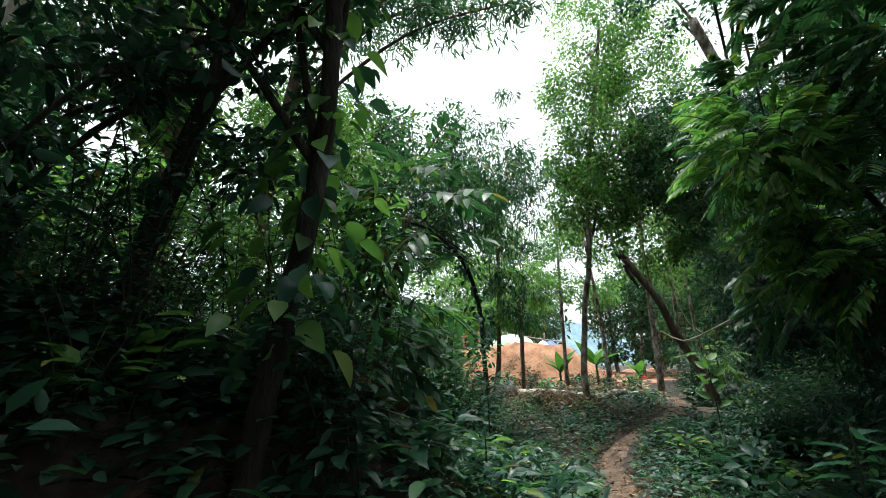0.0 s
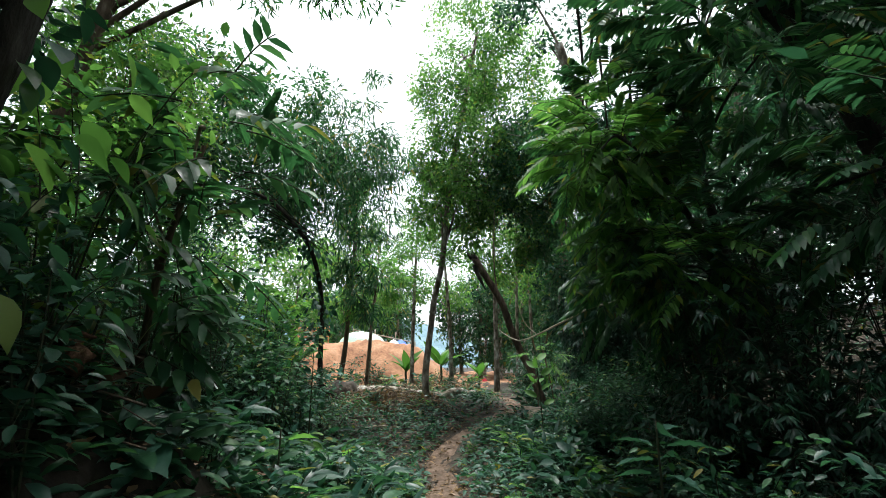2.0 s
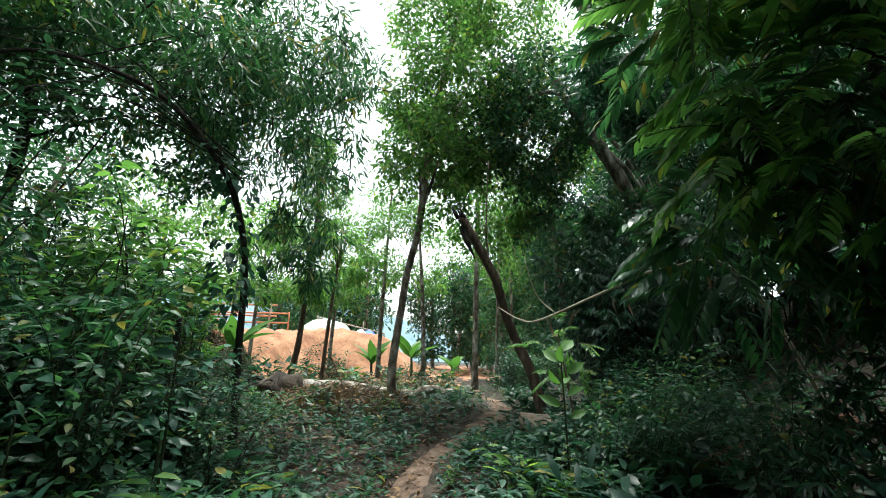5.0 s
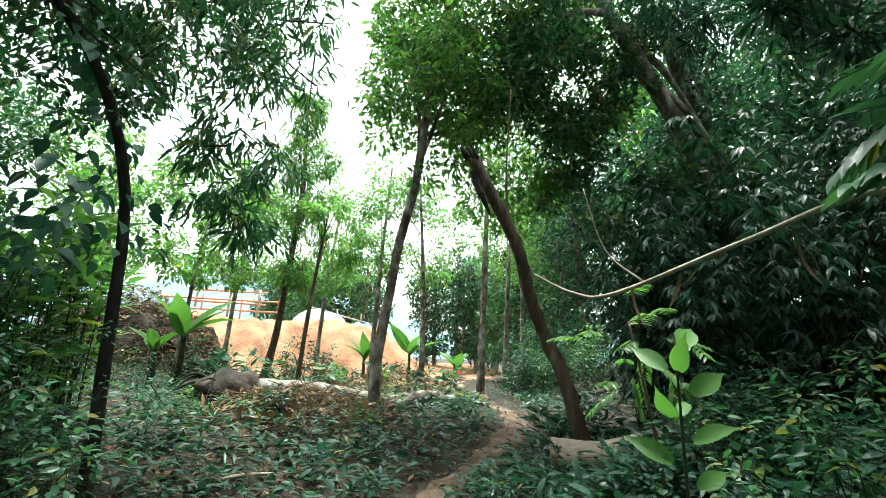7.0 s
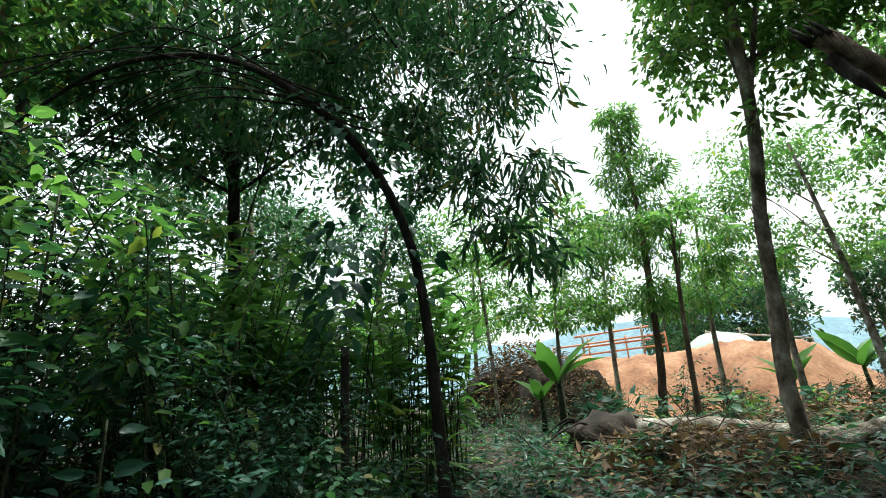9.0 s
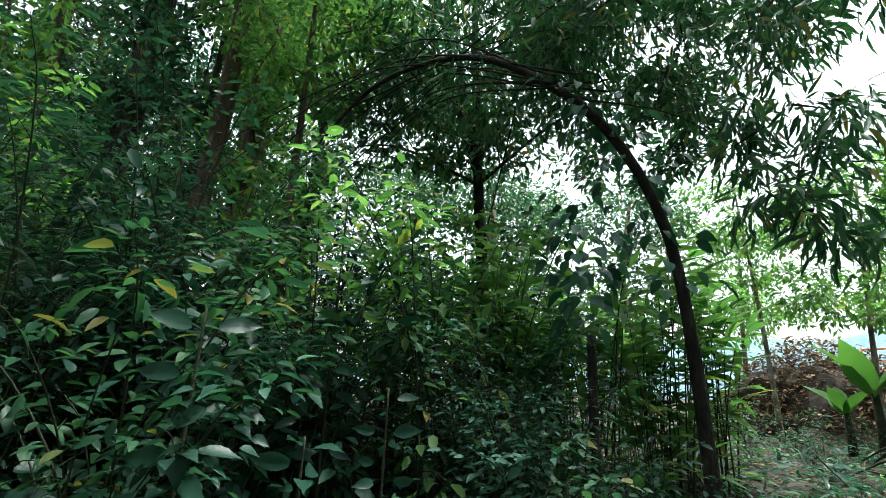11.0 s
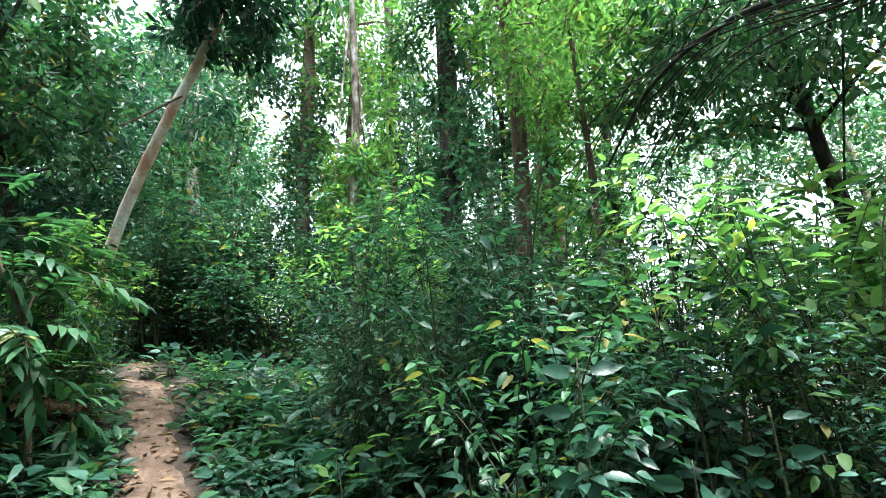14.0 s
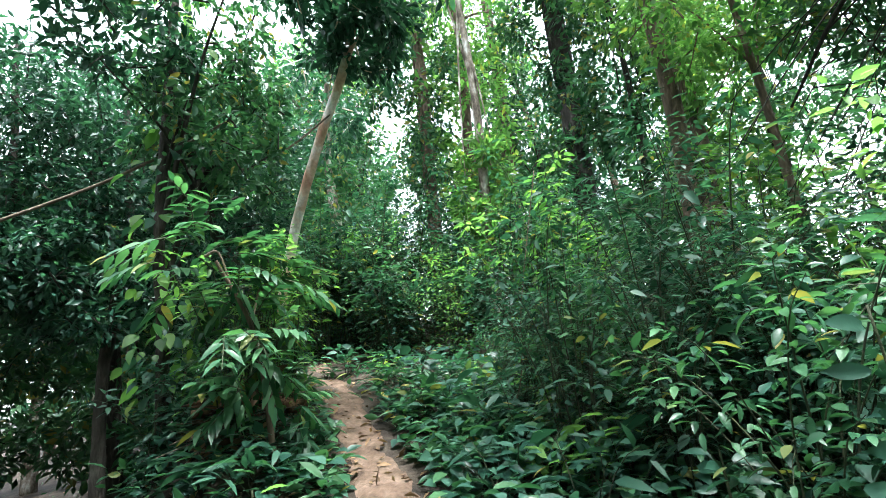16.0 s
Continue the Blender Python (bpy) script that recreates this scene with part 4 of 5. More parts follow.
# screen of bushes beside the start
fill(TALL[2:], 4, [(-1.6, 2.9), (-0.3, 2.9), (-0.3, 3.4), (-1.8, 3.5)], rng, 0.8, 0.55, 0.7)
fill(HERB, 22, [(-2.0, 1.0), (-0.1, 1.1), (-0.2, 2.3), (-2.2, 2.3)], rng, 0.5, 0.9, 1.4)
fill(BROAD, 9, [(-1.6, 1.8), (-0.2, 2.4), (0.0, 3.0), (-2.0, 2.6)], rng, 0.85, 0.4, 0.6)
fill(TALL[:2], 4, [(-2.0, 1.4), (-0.9, 1.9), (-1.0, 2.5), (-2.2, 2.0)], rng, 0.95, 0.45, 0.58)
# middle mass beside the trail
fill(TALL[:2], 7, [(-1.6, 5.5), (-0.4, 5.8), (-0.3, 7.0), (-1.6, 7.2)], rng, 0.8, 0.62, 0.8)
fill([TALL[0], TALL[2]], 5, [(-1.7, 8.2), (-0.1, 8.3), (0.15, 9.5), (-1.9, 9.4)], rng, 0.8, 0.85, 1.05)
fill(TALL, 15, [(-3.0, 6.6), (-0.9, 7.0), (-0.9, 9.2), (-3.4, 8.8)], rng, 1.6, 0.75, 0.95)
fill(BROAD, 22, [(-2.6, 5.6), (0.3, 6.6), (0.2, 8.4), (-3.0, 8.6)], rng, 1.15, 0.7, 1.0)
fill(TALL, 40, [(-9.5, 3.4), (-3.2, 4.6), (-3.2, 9.0), (-9.5, 10.5)], rng, 1.0, 0.8, 1.2)
fill(TALL, 16, [(-11, -3), (-4.6, 0.4), (-3.4, 1.6), (-10, 3.6)], rng, 0.9, 0.8, 1.2)
fill(TALL[:2], 16, [(-9, -2.5), (-4.4, 0.6), (-4.0, 2.6), (-9, 3.0)], rng, 0.2, 0.8, 1.2)
fill(BROAD, 26, [(-7.0, -0.6), (-4.6, 1.2), (-4.2, 3.2), (-8.0, 2.6)], rng, 0.1, 0.8, 1.4)
fill(BROAD, 24, [(-9.5, 2.6), (-4.6, 3.2), (-4.0, 5.2), (-9.5, 7.0)], rng, 0.1, 0.8, 1.4)
fill(BROAD + FINE[:2], 10, [(0.0, 8.0), (0.6, 8.1), (0.1, 9.6), (-0.4, 9.6)], rng, 0.9, 0.45, 0.7)
# ginger thicket
fill(GINGER, 34, [(-3.6, 9.2), (-0.5, 9.6), (-0.3, 12.2), (-4.5, 12.8)], rng, 1.5, 0.8, 1.05)
fill(BROAD, 6, [(-0.7, 8.4), (0.1, 8.6), (0.3, 9.8), (-0.4, 10.0)], rng, 1.2, 0.45, 0.65)
# bamboo bank
fill(BAMBOO, 34, [(5.7, 9.8), (8.8, 7.6), (9.0, 13.8), (6.2, 12.4)], rng, 1.8, 0.8, 1.2)
fill(BROAD, 16, [(3.5, 7.2), (5.2, 7.2), (6.0, 10.4), (4.9, 10.2)], rng, 1.2, 0.4, 0.62)
fill(HERB, 26, [(3.1, 6.8), (5.2, 7.0), (6.0, 10.6), (4.2, 9.8)], rng, 0.7, 1.0, 1.5)
fill(HERB, 42, [(0.2, 3.9), (1.0, 4.2), (1.9, 5.7), (0.9, 5.6)], rng, 0.40, 0.8, 1.25)
fill(TALL[:2] + FINE[:1], 20, [(3.5, 1.5), (6.5, 0.5), (6.5, 6.0), (3.8, 5.4)], rng, 1.7, 0.8, 1.15)
fill(TALL, 24, [(6.6, 13.0), (13.0, 10.0), (13.5, 22.0), (9.0, 24.0)], rng, 1.6, 0.8, 1.2)
fill(BROAD, 30, [(2.4, 2.2), (4.4, 1.4), (5.2, 9.4), (3.7, 8.8)], rng, 1.3, 0.45, 0.75)
fill(BAMBOO[1:], 9, [(3.3, 3.4), (4.6, 3.0), (5.0, 6.2), (4.2, 6.4)], rng, 1.7, 0.45, 0.7)
fill(HERB, 30, [(2.0, 1.0), (4.2, 1.4), (4.8, 8.2), (3.0, 8.2)], rng, 0.6, 0.9, 1.4)
# clearing edge and far side
fill(BROAD, 22, [(6.8, 15.5), (12, 14), (14, 25), (8.8, 25.5)], rng, 1.2, 0.7, 1.2)
fill(TALL, 8, [(-7.5, 11.5), (-4.2, 12.5), (-6.5, 20), (-10, 19)], rng, 1.2, 0.8, 1.1)
fill(BROAD, 12, [(-3.5, 13.0), (0.2, 13.4), (-0.6, 17.5), (-4.5, 17.0)], rng, 1.2, 0.3, 0.5)
fill(BROAD, 20, [(-3.0, 20.5), (7.5, 20.5), (9.5, 25.4), (-4.0, 25.4)], rng, 0.9, 0.45, 0.85)
fill(BROAD[1:] + FINE[1:], 24, [(6.2, 15.6), (8.4, 14.6), (10.5, 24.0), (7.0, 24.0)], rng, 0.9, 0.5, 0.9)
fill(FINE, 36, [(-9.0, -1.4), (-4.4, 1.0), (-3.6, 6.0), (-9.0, 7.5)], rng, 0.5, 0.8, 1.25)
fill(FINE[:2], 16, [(-3.6, 4.6), (-1.8, 5.0), (-1.0, 6.8), (-3.4, 6.6)], rng, 0.6, 0.45, 0.75)
fill(FINE, 9, [(-5.2, 0.0), (-3.8, 0.6), (-3.6, 1.3), (-5.2, 1.0)], rng, 0.3, 0.5, 0.8)
fill(BROAD, 8, [(-2.6, 1.6), (-1.2, 2.5), (-1.0, 3.0), (-2.4, 2.4)], rng, 0.5, 0.35, 0.55)
fill(BROAD, 14, [(3.3, 7.4), (5.0, 7.4), (5.9, 9.8), (4.4, 9.8)], rng, 0.9, 0.45, 0.7)
# herbs
fill(HERB, 40, [(-0.4, 0.8), (3.0, 0.5), (4.0, 9.0), (0.6, 9.0)], rng, 0.5, 0.8, 1.3)
fill(HERB, 50, [(0.2, 8.6), (4.8, 8.6), (6.6, 16.0), (-0.6, 16.0)], rng, 0.45, 0.5, 0.9)
fill(HERB, 48, [(-3.6, 1.9), (1.6, 4.6), (1.6, 7.0), (-3.2, 6.0)], rng, 0.48, 0.8, 1.3)
fill(HERB, 30, [(3.2, 7.6), (5.6, 8.2), (7.0, 13.0), (4.2, 13.0)], rng, 0.6, 0.8, 1.3)
fill(HERB, 26, [(-1.5, 16.0), (7.6, 16.0), (9.5, 25.0), (-4.0, 25.0)], rng, 0.5, 1.2, 2.0)


# ---- litter and low cover ----
def ground_scatter(name, label, category, n, kind, leaf, lo, hi, lift, seed, rows=2, centre=(1.6, 7.5), reach=(3.4, 4.6), bare=0.26, upright=0.35):
    rng = np.random.default_rng(seed)
    x = rng.normal(centre[0], reach[0], n)
    y = rng.normal(centre[1], reach[1], n)
    q, v = side_off(x, y)
    keep = (np.abs(x - trail_x(y)) > bare * rng.uniform(0.8, 1.4, n)) & ~((np.abs(v) < bare * rng.uniform(0.9, 1.4, n)) & (q > -0.2) & (q < 7.6))
    x, y = x[keep], y[keep]
    n = len(x)
    pos = np.stack([x, y, ground_z(x, y) + rng.uniform(0.004, lift, n)], -1)
    way = unit(rng, n, 0.25)
    way[:, 2] += upright * rng.uniform(-0.3, 1, n)
    v, f = leaves(kind, pos, way, rng.uniform(lo, hi, n), rng, roll=0.35, rows=rows)
    tagged(mesh_object(name, v, f, leaf), label, category, kind="stuff")


ground_scatter("leaf_litter", "fallen dry brown leaves scattered over the ground", "leaf litter", 15000, "tiny", LEAF_DRY, 0.05, 0.12, 0.035, 201, upright=0.05, bare=0.0, reach=(3.6, 5.2))
ground_scatter("ground_cover", "low dark green leaves covering the forest floor", "ground cover", 15000, "oval", LEAF_DARK, 0.06, 0.14, 0.22, 202)
ground_scatter("ground_cover", "low blue-green leaves covering the forest floor", "ground cover", 9000, "oval", LEAF_BLUE, 0.06, 0.13, 0.22, 203)
ground_scatter("ground_cover", "low mid-green leaves covering the forest floor", "ground cover", 13000, "lance", LEAF_MID, 0.08, 0.2, 0.25, 204, reach=(4.5, 7.0), centre=(2.0, 10.0))
ground_scatter("ground_cover", "low glossy leaves crowding the side trail", "ground cover", 5000, "oval", LEAF_MID, 0.09, 0.19, 0.3, 205, 3, (-0.6, 4.7), (2.0, 1.5), 0.22, 0.5)
ground_scatter("ground_cover", "low blue-green leaves crowding the side trail", "ground cover", 3500, "broad", LEAF_BLUE, 0.08, 0.15, 0.3, 206, 3, (-0.6, 4.9), (2.0, 1.5), 0.24, 0.5)
ground_scatter("ground_cover", "dark leaves covering the trail's bank", "ground cover", 4000, "oval", LEAF_DARK, 0.09, 0.18, 0.32, 207, 3, (4.4, 8.2), (1.0, 2.6), 0.4, 0.5)

ground_scatter("ground_cover", "dark leaves covering the shaded bank by the trail's start", "ground cover", 4500, "oval", LEAF_DARK, 0.08, 0.17, 0.3, 208, 3, (-1.1, 2.0), (0.8, 0.9), 0.4, 0.5)


# ---- logs, poles and single plants ----
def log(name, label, pts, radii, material, seed, rough=0.15, end=None):
    rng = np.random.default_rng(seed)
    th = empty(name, *pts[0])
    base = np.array(pts[0])
    v, f = tube(curve_points(pts, 7) - base, radii, 14, rough, rng)
    mesh_object("log_body", v, f, material, th)
    if end:
        d = (np.array(pts[0]) - np.array(pts[1]))
        d /= np.linalg.norm(d)
        v, f = tube(np.array([d * 0.002, d * 0.012]), [radii[0] * 0.93, radii[0] * 0.9], 14, 0.05, rng)
        mesh_object("cut_end", v, f, end, th, "pale sawn end of the log")
    return tagged(th, label, "log"), rng, base


END = rough_material("sawn_end", [(0.3, (0.20, 0.14, 0.09)), (0.7, (0.40, 0.30, 0.20))], 9, fine=40)
log("cut_log", "weathered grey cut log lying beside the footpath", [(4.45, 11.1, gz(4.45, 11.1) + 0.13), (5.0, 10.85, gz(5.0, 10.85) + 0.14), (5.75, 10.5, gz(5.75, 10.5) + 0.16)], [0.19, 0.19, 0.17], WOOD_CUT, 301, 0.08, END)
th, rng, base = log("fallen_log", "long fallen mossy grey-brown trunk lying across the clearing",
                    [(0.95, 14.0, gz(0.95, 14.0) + 0.16), (1.9, 13.95, gz(1.9, 13.95) + 0.12), (2.9, 14.15, gz(2.9, 14.15) + 0.1), (4.2, 14.4, gz(4.2, 14.4) + 0.1)], [0.2, 0.16, 0.13, 0.1], BARK_GREY, 302)
log("fallen_log", "short forked fallen trunk by the curved tree", [(2.9, 13.3, gz(2.9, 13.3) + 0.08), (3.4, 13.6, gz(3.4, 13.6) + 0.2), (3.8, 14.1, gz(3.8, 14.1) + 0.22)], [0.09, 0.08, 0.07], BARK_GREY, 303)
log("fallen_branch", "bare fallen branch on the clearing's floor", [(0.7, 13.1, gz(0.7, 13.1) + 0.05), (1.4, 13.6, gz(1.4, 13.6) + 0.12), (2.2, 13.9, gz(2.2, 13.9) + 0.05)], [0.05, 0.045, 0.03], WOOD_CUT, 304)

stray = np.random.default_rng(305)
for k in range(16):
    x, y, a, h = stray.uniform(0.0, 4.6), stray.uniform(10.6, 15.5), stray.uniform(0, 3.14), stray.uniform(0.3, 0.8)
    if off_trail(x, y, 0.75):
        c, d = math.cos(a) * h, math.sin(a) * h
        log("fallen_branch", "thin bare fallen branch on the clearing's floor", [(x - c, y - d, gz(x - c, y - d) + 0.03), (x + 0.06, y - 0.05, gz(x, y) + 0.08), (x + c, y + d, gz(x + c, y + d) + 0.04)],
            [0.022, 0.018, 0.008], WOOD_CUT if k % 2 else BARK_BROWN, 310 + k)


def root_plate(x, y):
    """An upturned stump: a lumpy clod of soil and torn roots."""
    rng = np.random.default_rng(310)
    th = empty("root_stump", x, y, gz(x, y))
    bm = bmesh.new()
    bmesh.ops.create_icosphere(bm, subdivisions=3, radius=0.5)
    for p in bm.verts:
        n = noise.noise(p.co * 4.0) * 0.16 + noise.noise(p.co * 11.0) * 0.06
        p.co *= 1 + n * 2.6
        p.co.z = p.co.z * 0.6 + 0.15
    me = bpy.data.meshes.new("root_ball")
    bm.to_mesh(me)
    bm.free()
    me.materials.append(SOIL)
    me.polygons.foreach_set("use_smooth", [True] * len(me.polygons))
    ob = new("root_ball", me)
    ob.parent = th
    for k in range(11):
        a = rng.uniform(0, 6.28)
        d = np.array([math.cos(a), math.sin(a), 0])
        v, f = tube(curve_points([d * 0.2 + (0, 0, 0.25), d * 0.5 + (0, 0, rng.uniform(0.1, 0.4)), d * rng.uniform(0.6, 0.9) + (0, 0, rng.uniform(0.0, 0.3))], 5), [rng.uniform(0.02, 0.045), 0.006], 6, 0.15, rng)
        mesh_object("root", v, f, BARK_DARK, th)
    tagged(th, "dark upturned stump with torn roots by the fallen log", "tree stump")


root_plate(0.55, 13.9)

# bent bamboo pole leaning out of the bank
th = empty("bamboo_pole", 5.4, 6.6, gz(5.4, 6.6))
base = np.array(th.matrix_world.translation)
v, f = tube(curve_points([(5.4, 6.6, gz(5.4, 6.6)), (4.9, 7.05, 2.35), (4.43, 7.5, 2.46), (4.1, 8.0, 2.28), (3.6, 8.5, 2.0), (3.45, 8.75, 2.02), (3.3, 9.05, 2.18)], 8) - base, [0.018, 0.016, 0.013, 0.005], 8, 0.06)
mesh_object("cane", v, f, POLE_PALE, th)
v, f = tube(curve_points([(3.75, 8.4, 2.06), (3.6, 8.6, 2.3), (3.5, 8.7, 2.75)], 6) - base, [0.008, 0.003], 5)
mesh_object("side_shoot", v, f, POLE_PALE, th)
rp = np.random.default_rng(320)
for k in range(9):
    t = rp.uniform(0, 1)
    p = np.array([4.7, 7.2, 2.42]) * (1 - t) + np.array([3.65, 8.45, 2.03]) * t
    v, f = leaves("blade", [p - base], [(rp.normal(0, 0.4), rp.normal(0, 0.4), -1)], [rp.uniform(0.12, 0.24)], rp)
    mesh_object("dry_leaf", v, f, LEAF_DRY, th)
tagged(th, "bent pale bamboo pole with dry leaves leaning from the bank", "bamboo pole")


def single_plant(name, label, x, y, top, n, size, leaf, seed, kind="broad", start=0.35, lean=(0, 0), face=(0, 0, 1), rise=0.25):
    """One stem whose large leaves are pieces of their own."""
    rng = np.random.default_rng(seed)
    z = gz(x, y)
    h = top - z
    th = empty(name, x, y, z)
    line = curve_points([(0, 0, -0.05), (lean[0] * 0.4, lean[1] * 0.4, h * 0.5), (lean[0], lean[1], h)], 8)
    v, f = tube(line, [0.012, 0.005], 6)
    mesh_object("stem", v, f, STEM, th)
    for k in range(n):
        u = start + (1 - start) * (k + 0.5) / n
        p = line[min(int(u * (len(line) - 1)), len(line) - 1)]
        a = 2.4 * k + rng.uniform(-0.3, 0.3)
        d = np.array([math.cos(a), math.sin(a), rise - 0.75 * (1 - u)])
        q = p + d * 0.05
        v, f = leaves(kind, [q], [d], [size * rng.uniform(0.75, 1.15)], rng, up=[face], roll=0.3, rows=9)
        mesh_object("leaf", v, f, leaf, th)
    return tagged(th, label, "plant")


single_plant("young_plant", "young plant with large bright yellow-green leaves on the bank", 3.62, 7.95, 1.72, 9, 0.23, LEAF_BANANA, 331, "oval", 0.6, rise=0.8, lean=(-0.12, -0.08), face=(-0.4, -0.75, 0.6))
single_plant("young_plant", "young plant with large pale green leaves beside the trail", 2.55, 3.6, 1.27, 9, 0.26, LEAF_BLUE, 332, "oval", 0.7)
single_plant("young_plant", "large-leaved blue-green sapling in the shade", -0.05, 3.3, 1.25, 14, 0.2, LEAF_BLUE, 333, "broad", 0.3)
for k, (x, y, top, n, s) in enumerate([(-0.45, 7.6, 1.75, 20, 0.21), (-0.62, 7.35, 1.45, 18, 0.21), (-0.35, 7.75, 2.6, 18, 0.19), (0.1, 7.9, 1.5, 16, 0.17), (-1.3, 6.6, 1.6, 18, 0.17), (-0.2, 6.5, 1.2, 12, 0.2), (0.35, 7.05, 1.75, 16, 0.2), (0.2, 7.5, 1.3, 14, 0.22)]):
    single_plant("large_leaved_plant", "plant with large ribbed dark green leaves in the undergrowth", x, y, top, n + 4, s * 0.72, LEAF_DARK, 340 + k, "oval", 0.25, face=(0.75, -0.1, 0.45))
for k, (x, y, top, n, s) in enumerate([(1.35, 4.9, 0.75, 10, 0.2), (0.75, 4.75, 0.85, 10, 0.2), (0.95, 5.2, 0.75, 9, 0.19), (1.0, 4.2, 0.8, 9, 0.2), (0.4, 4.2, 1.2, 10, 0.2), (0.2, 4.6, 1.1, 9, 0.19)]):
    if off_trail(x, y, 0.42):
        single_plant("large_leaved_plant", "low plant with glossy green leaves beside the side trail", x, y, top, n, s, LEAF_MID if k % 2 else LEAF_BRIGHT, 350 + k, "oval", 0.3)


def banana(x, y, h, n, seed, label, z0=None):
    rng = np.random.default_rng(seed)
    z = gz(x, y) if z0 is None else z0
    th = empty("banana_plant", x, y, z)
    v, f = tube(np.array([(0, 0, -0.05), (0.02, 0, h * 0.25), (0.0, 0.02, h * 0.5)]), [0.07, 0.05], 8)
    mesh_object("stem", v, f, STEM, th)
    for k in range(n):
        a = 2.4 * k + rng.uniform(-0.4, 0.4)
        d = np.array([math.cos(a), math.sin(a), rng.uniform(0.7, 2.2)])
        v, f = leaves("banana", [(0, 0, h * rng.uniform(0.42, 0.5))], [d], [h * rng.uniform(0.45, 0.62)], rng, roll=0.25, rows=5)
        mesh_object("leaf", v, f, LEAF_BANANA, th)
    tagged(th, label, "banana plant")


banana(-0.75, 16.0, 2.0, 6, 361, "young banana plant with a bright upright leaf in the clearing")
banana(-1.5, 17.0, 1.5, 5, 362, "small banana plant in the clearing")
banana(5.2, 25.2, 2.6, 6, 363, "banana plant with bright green leaves below the mound")
banana(3.4, 25.0, 2.2, 6, 364, "banana plant with bright green leaves below the mound")
banana(7.2, 25.4, 1.9, 5, 365, "small banana plant below the mound")


def brush_heap(x, y, rx, ry, h, sticks, dry, seed, label):
    """A heap of dead branches and dry leaves."""
    rng = np.random.default_rng(seed)
    th = empty("brush_heap", x, y, gz(x, y))
    if h > 1.5:
        bm = bmesh.new()
        bmesh.ops.create_icosphere(bm, subdivisions=4, radius=1.0)
        for p in bm.verts:
            k = 1 + 0.22 * noise.noise(p.co * 3.0) + 0.1 * noise.noise(p.co * 9.0)
            r2 = p.co.x ** 2 + p.co.y ** 2
            p.co = Vector((p.co.x * rx * k, p.co.y * ry * k, (h * 0.8 * (1 - r2) * k if p.co.z > 0 else 0) - 0.1))
        me = bpy.data.meshes.new("soil_core")
        bm.to_mesh(me)
        bm.free()
        me.materials.append(SOIL)
        ob = new("soil_core", me)
        ob.parent = th
    parts = []
    for k in range(sticks):
        a, r = rng.uniform(0, 6.28), math.sqrt(rng.uniform(0, 1))
        px, py = rx * r * math.cos(a), ry * r * math.sin(a)
        pz = gz(x + px, y + py) - gz(x, y) + h * (1 - r * r) * rng.uniform(0.75 if h > 1.5 else 0.3, 1.0)
        d = unit(rng, 1, 0.35)[0] * rng.uniform(0.2, 0.7) * (0.4 if rx < 0.8 else 1)
        parts.append(tube(np.array([(px, py, pz) - d, (px, py, pz + 0.04), (px, py, pz) + d]), [rng.uniform(0.003, 0.01) * (0.6 if rx < 0.8 else 1), 0.002], 4, cap=False))
    v, f = join(parts)
    mesh_object("stick", v, f, TWIG, th)["kind"] = "stuff"
    r = np.sqrt(rng.uniform(0, 1, dry))
    a = rng.uniform(0, 6.28, dry)
    px, py = rx * r * np.cos(a), ry * r * np.sin(a)
    pz = ground_z(x + px, y + py) - gz(x, y) + h * (1 - r * r) * rng.uniform(0.75 if h > 1.5 else 0.5, 1.05, dry)
    v, f = leaves("tiny", np.stack([px, py, pz], -1), unit(rng, dry, 0.5), rng.uniform(0.08, 0.2, dry), rng)
    mesh_object("dry_leaf", v, f, LEAF_DRY, th)["kind"] = "stuff"
    tagged(th, label, "brush heap")


brush_heap(-4.0, 22.4, 3.3, 1.9, 2.7, 600, 6500, 371, "large heap of dead brown branches at the clearing's edge")
brush_heap(1.6, 24.6, 1.4, 0.8, 1.0, 90, 900, 372, "heap of dead brushwood below the clay mound")
brush_heap(4.4, 24.8, 1.6, 0.8, 0.9, 90, 900, 377, "heap of dead brushwood below the clay mound")
brush_heap(1.6, 13.0, 1.6, 1.1, 0.3, 200, 1100, 373, "loose dead branches on the clearing's floor")
brush_heap(3.6, 16.2, 2.0, 1.2, 0.35, 120, 800, 374, "loose dead branches beyond the fallen log")
brush_heap(-0.6, 3.3, 0.6, 0.35, 0.5, 150, 60, 375, "tangle of dead twigs under the rotten log")
brush_heap(5.2, 9.4, 0.9, 1.2, 0.4, 120, 500, 376, "tangle of dead twigs and bamboo litter on the bank")

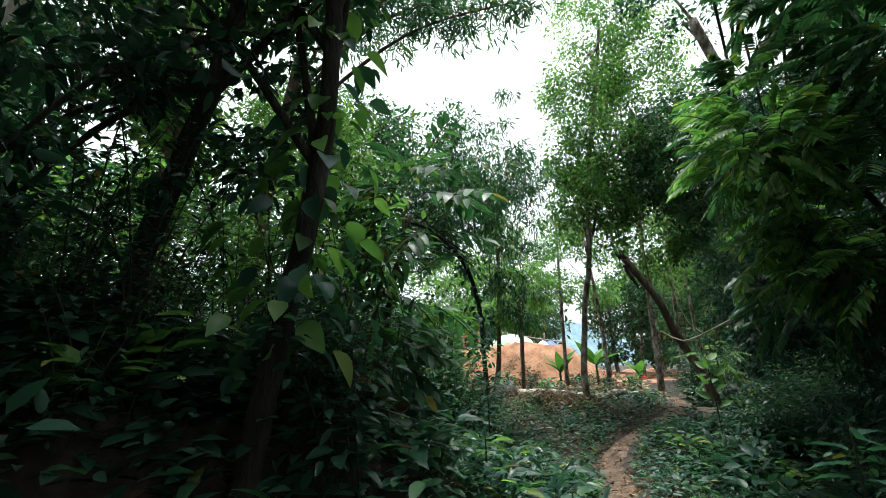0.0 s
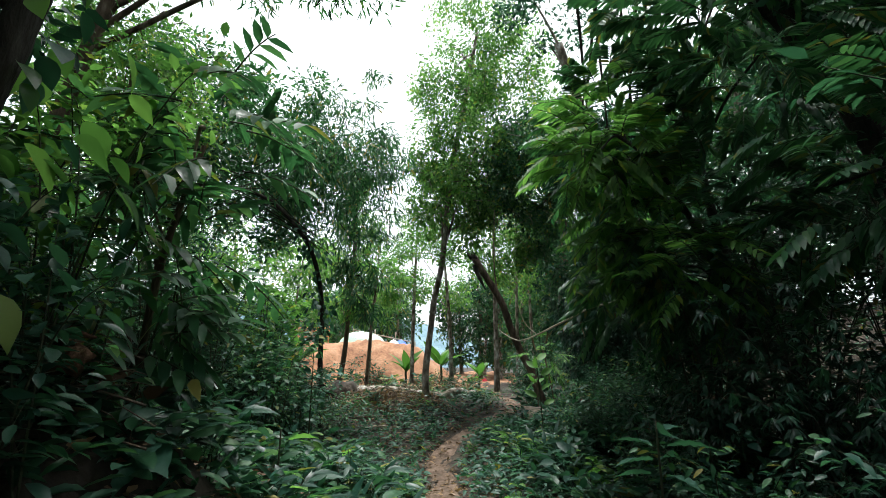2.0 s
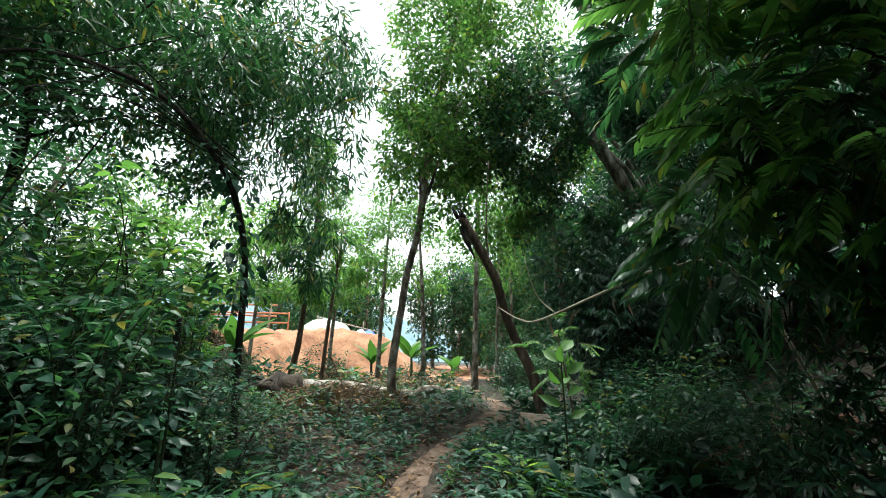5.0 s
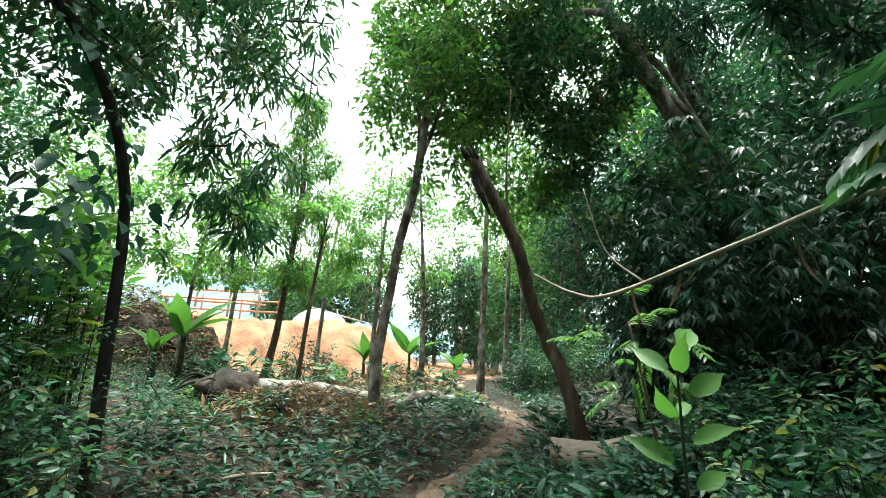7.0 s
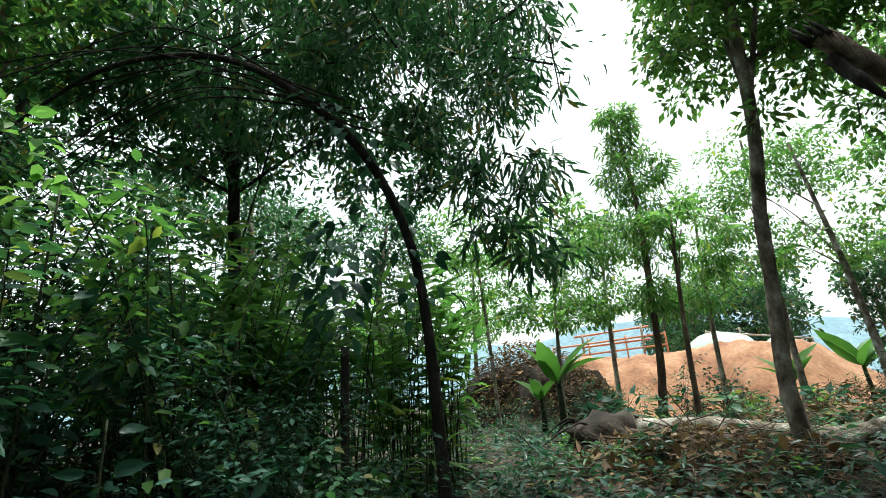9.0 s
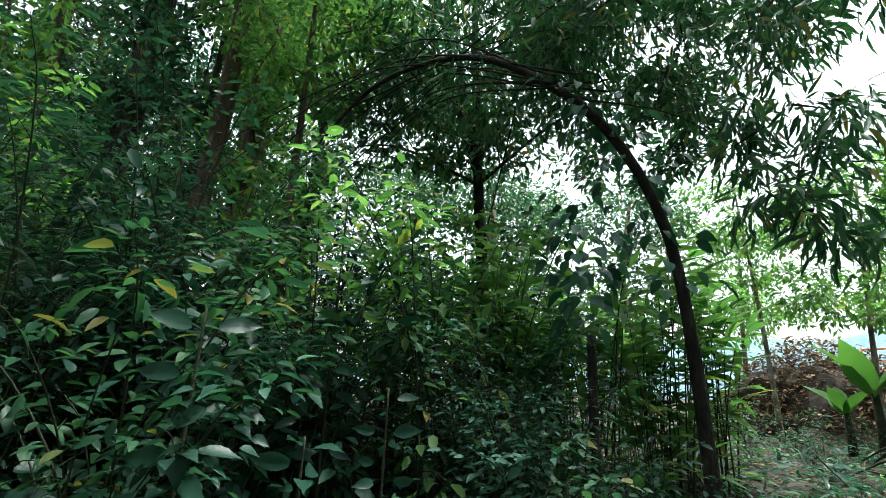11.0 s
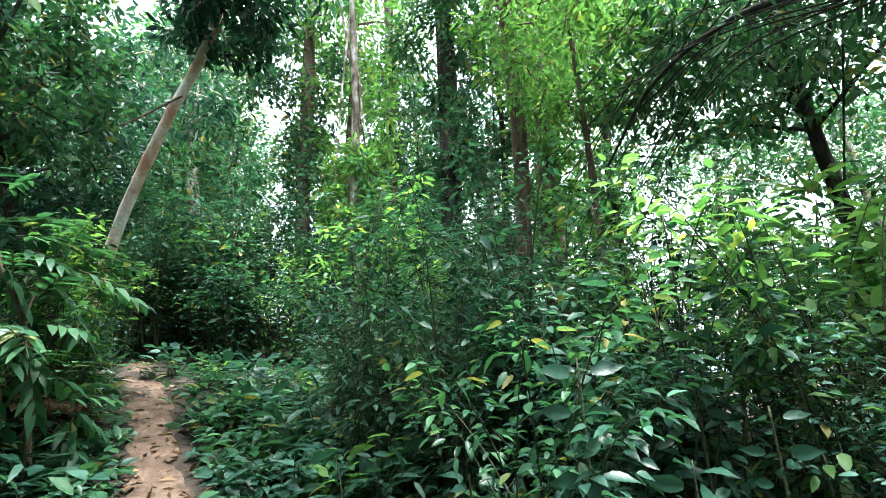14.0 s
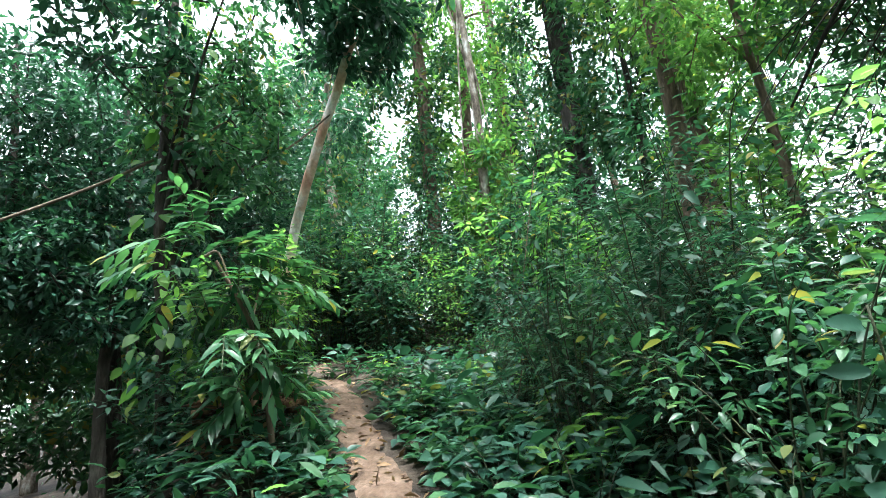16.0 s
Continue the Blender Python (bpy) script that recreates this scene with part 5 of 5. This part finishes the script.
# rotten log on the bank by the side trail
th, rng, base = log("rotten_log", "split reddish-brown rotten log on a bank of twigs", [(-0.95, 3.48, 1.6), (-0.58, 3.26, 1.64), (-0.2, 3.03, 1.6)], [0.04, 0.085, 0.045], WOOD_ROT, 381, 0.6)
for k in range(9):
    t = rng.uniform(0.1, 0.95)
    p = np.array([-0.95, 3.48, 0.0]) * (1 - t) + np.array([-0.2, 3.03, 0.0]) * t - np.array([base[0], base[1], 0.0])
    p[2] = 1.65 - base[2] + rng.uniform(-0.06, 0.04)
    d = np.array([0.8, -0.5, rng.uniform(-0.1, 0.3)]) * rng.uniform(0.08, 0.22)
    v, f = tube(np.array([p - d, p + (0, 0, 0.02), p + d]), [0.03, 0.022, 0.004], 5, 0.4, rng)
    mesh_object("splinter", v, f, WOOD_ROT, th)
log("fallen_log", "rotting reddish trunk lying on the bank under the bamboo", [(4.7, 7.7, gz(4.7, 7.7) + 0.1), (5.2, 7.4, gz(5.2, 7.4) + 0.12), (5.9, 7.0, gz(5.9, 7.0) + 0.1)], [0.12, 0.13, 0.11], WOOD_ROT, 382, 0.3)


def liana(pts, r, label, seed, material=None):
    v, f = tube(curve_points(pts, 8), [r, r * 0.8], 5, 0.1, np.random.default_rng(seed))
    tagged(mesh_object("liana", v, f, material or TWIG), label, "liana")


liana([(-2.4, 2.0, 6.0), (-1.6, 2.0, 4.7), (-1.35, 2.4, 4.3), (-1.5, 2.9, 4.5), (-1.95, 3.2, 5.1)], 0.016, "grey liana hanging in a loop from the leaning trunk", 391)
liana([(-1.6, 5.0, gz(-1.6, 5.0)), (-1.75, 5.2, 1.6), (-1.8, 5.3, 2.3), (-1.9, 5.6, 3.6)], 0.007, "thin vertical vine in the undergrowth", 392)
liana([(-3.0, 10.2, 2.0), (-2.2, 10.0, 3.0), (-1.4, 9.9, 4.6)], 0.012, "dark vine climbing into the canopy", 393, BARK_DARK)
liana([(0.4, 1.0, 3.4), (-0.2, 2.0, 3.9), (-1.0, 3.0, 4.8)], 0.018, "dead grey branch slanting through the foliage", 394)
th, rng, base = log("dead_cane", "snapped dark cane standing in the ginger thicket", [(-0.42, 9.85, gz(-0.42, 9.85) - 0.05), (-0.42, 9.84, 1.2), (-0.4, 9.83, 1.95)], [0.035, 0.035], BARK_DARK, 395)
th["category"] = "cane"
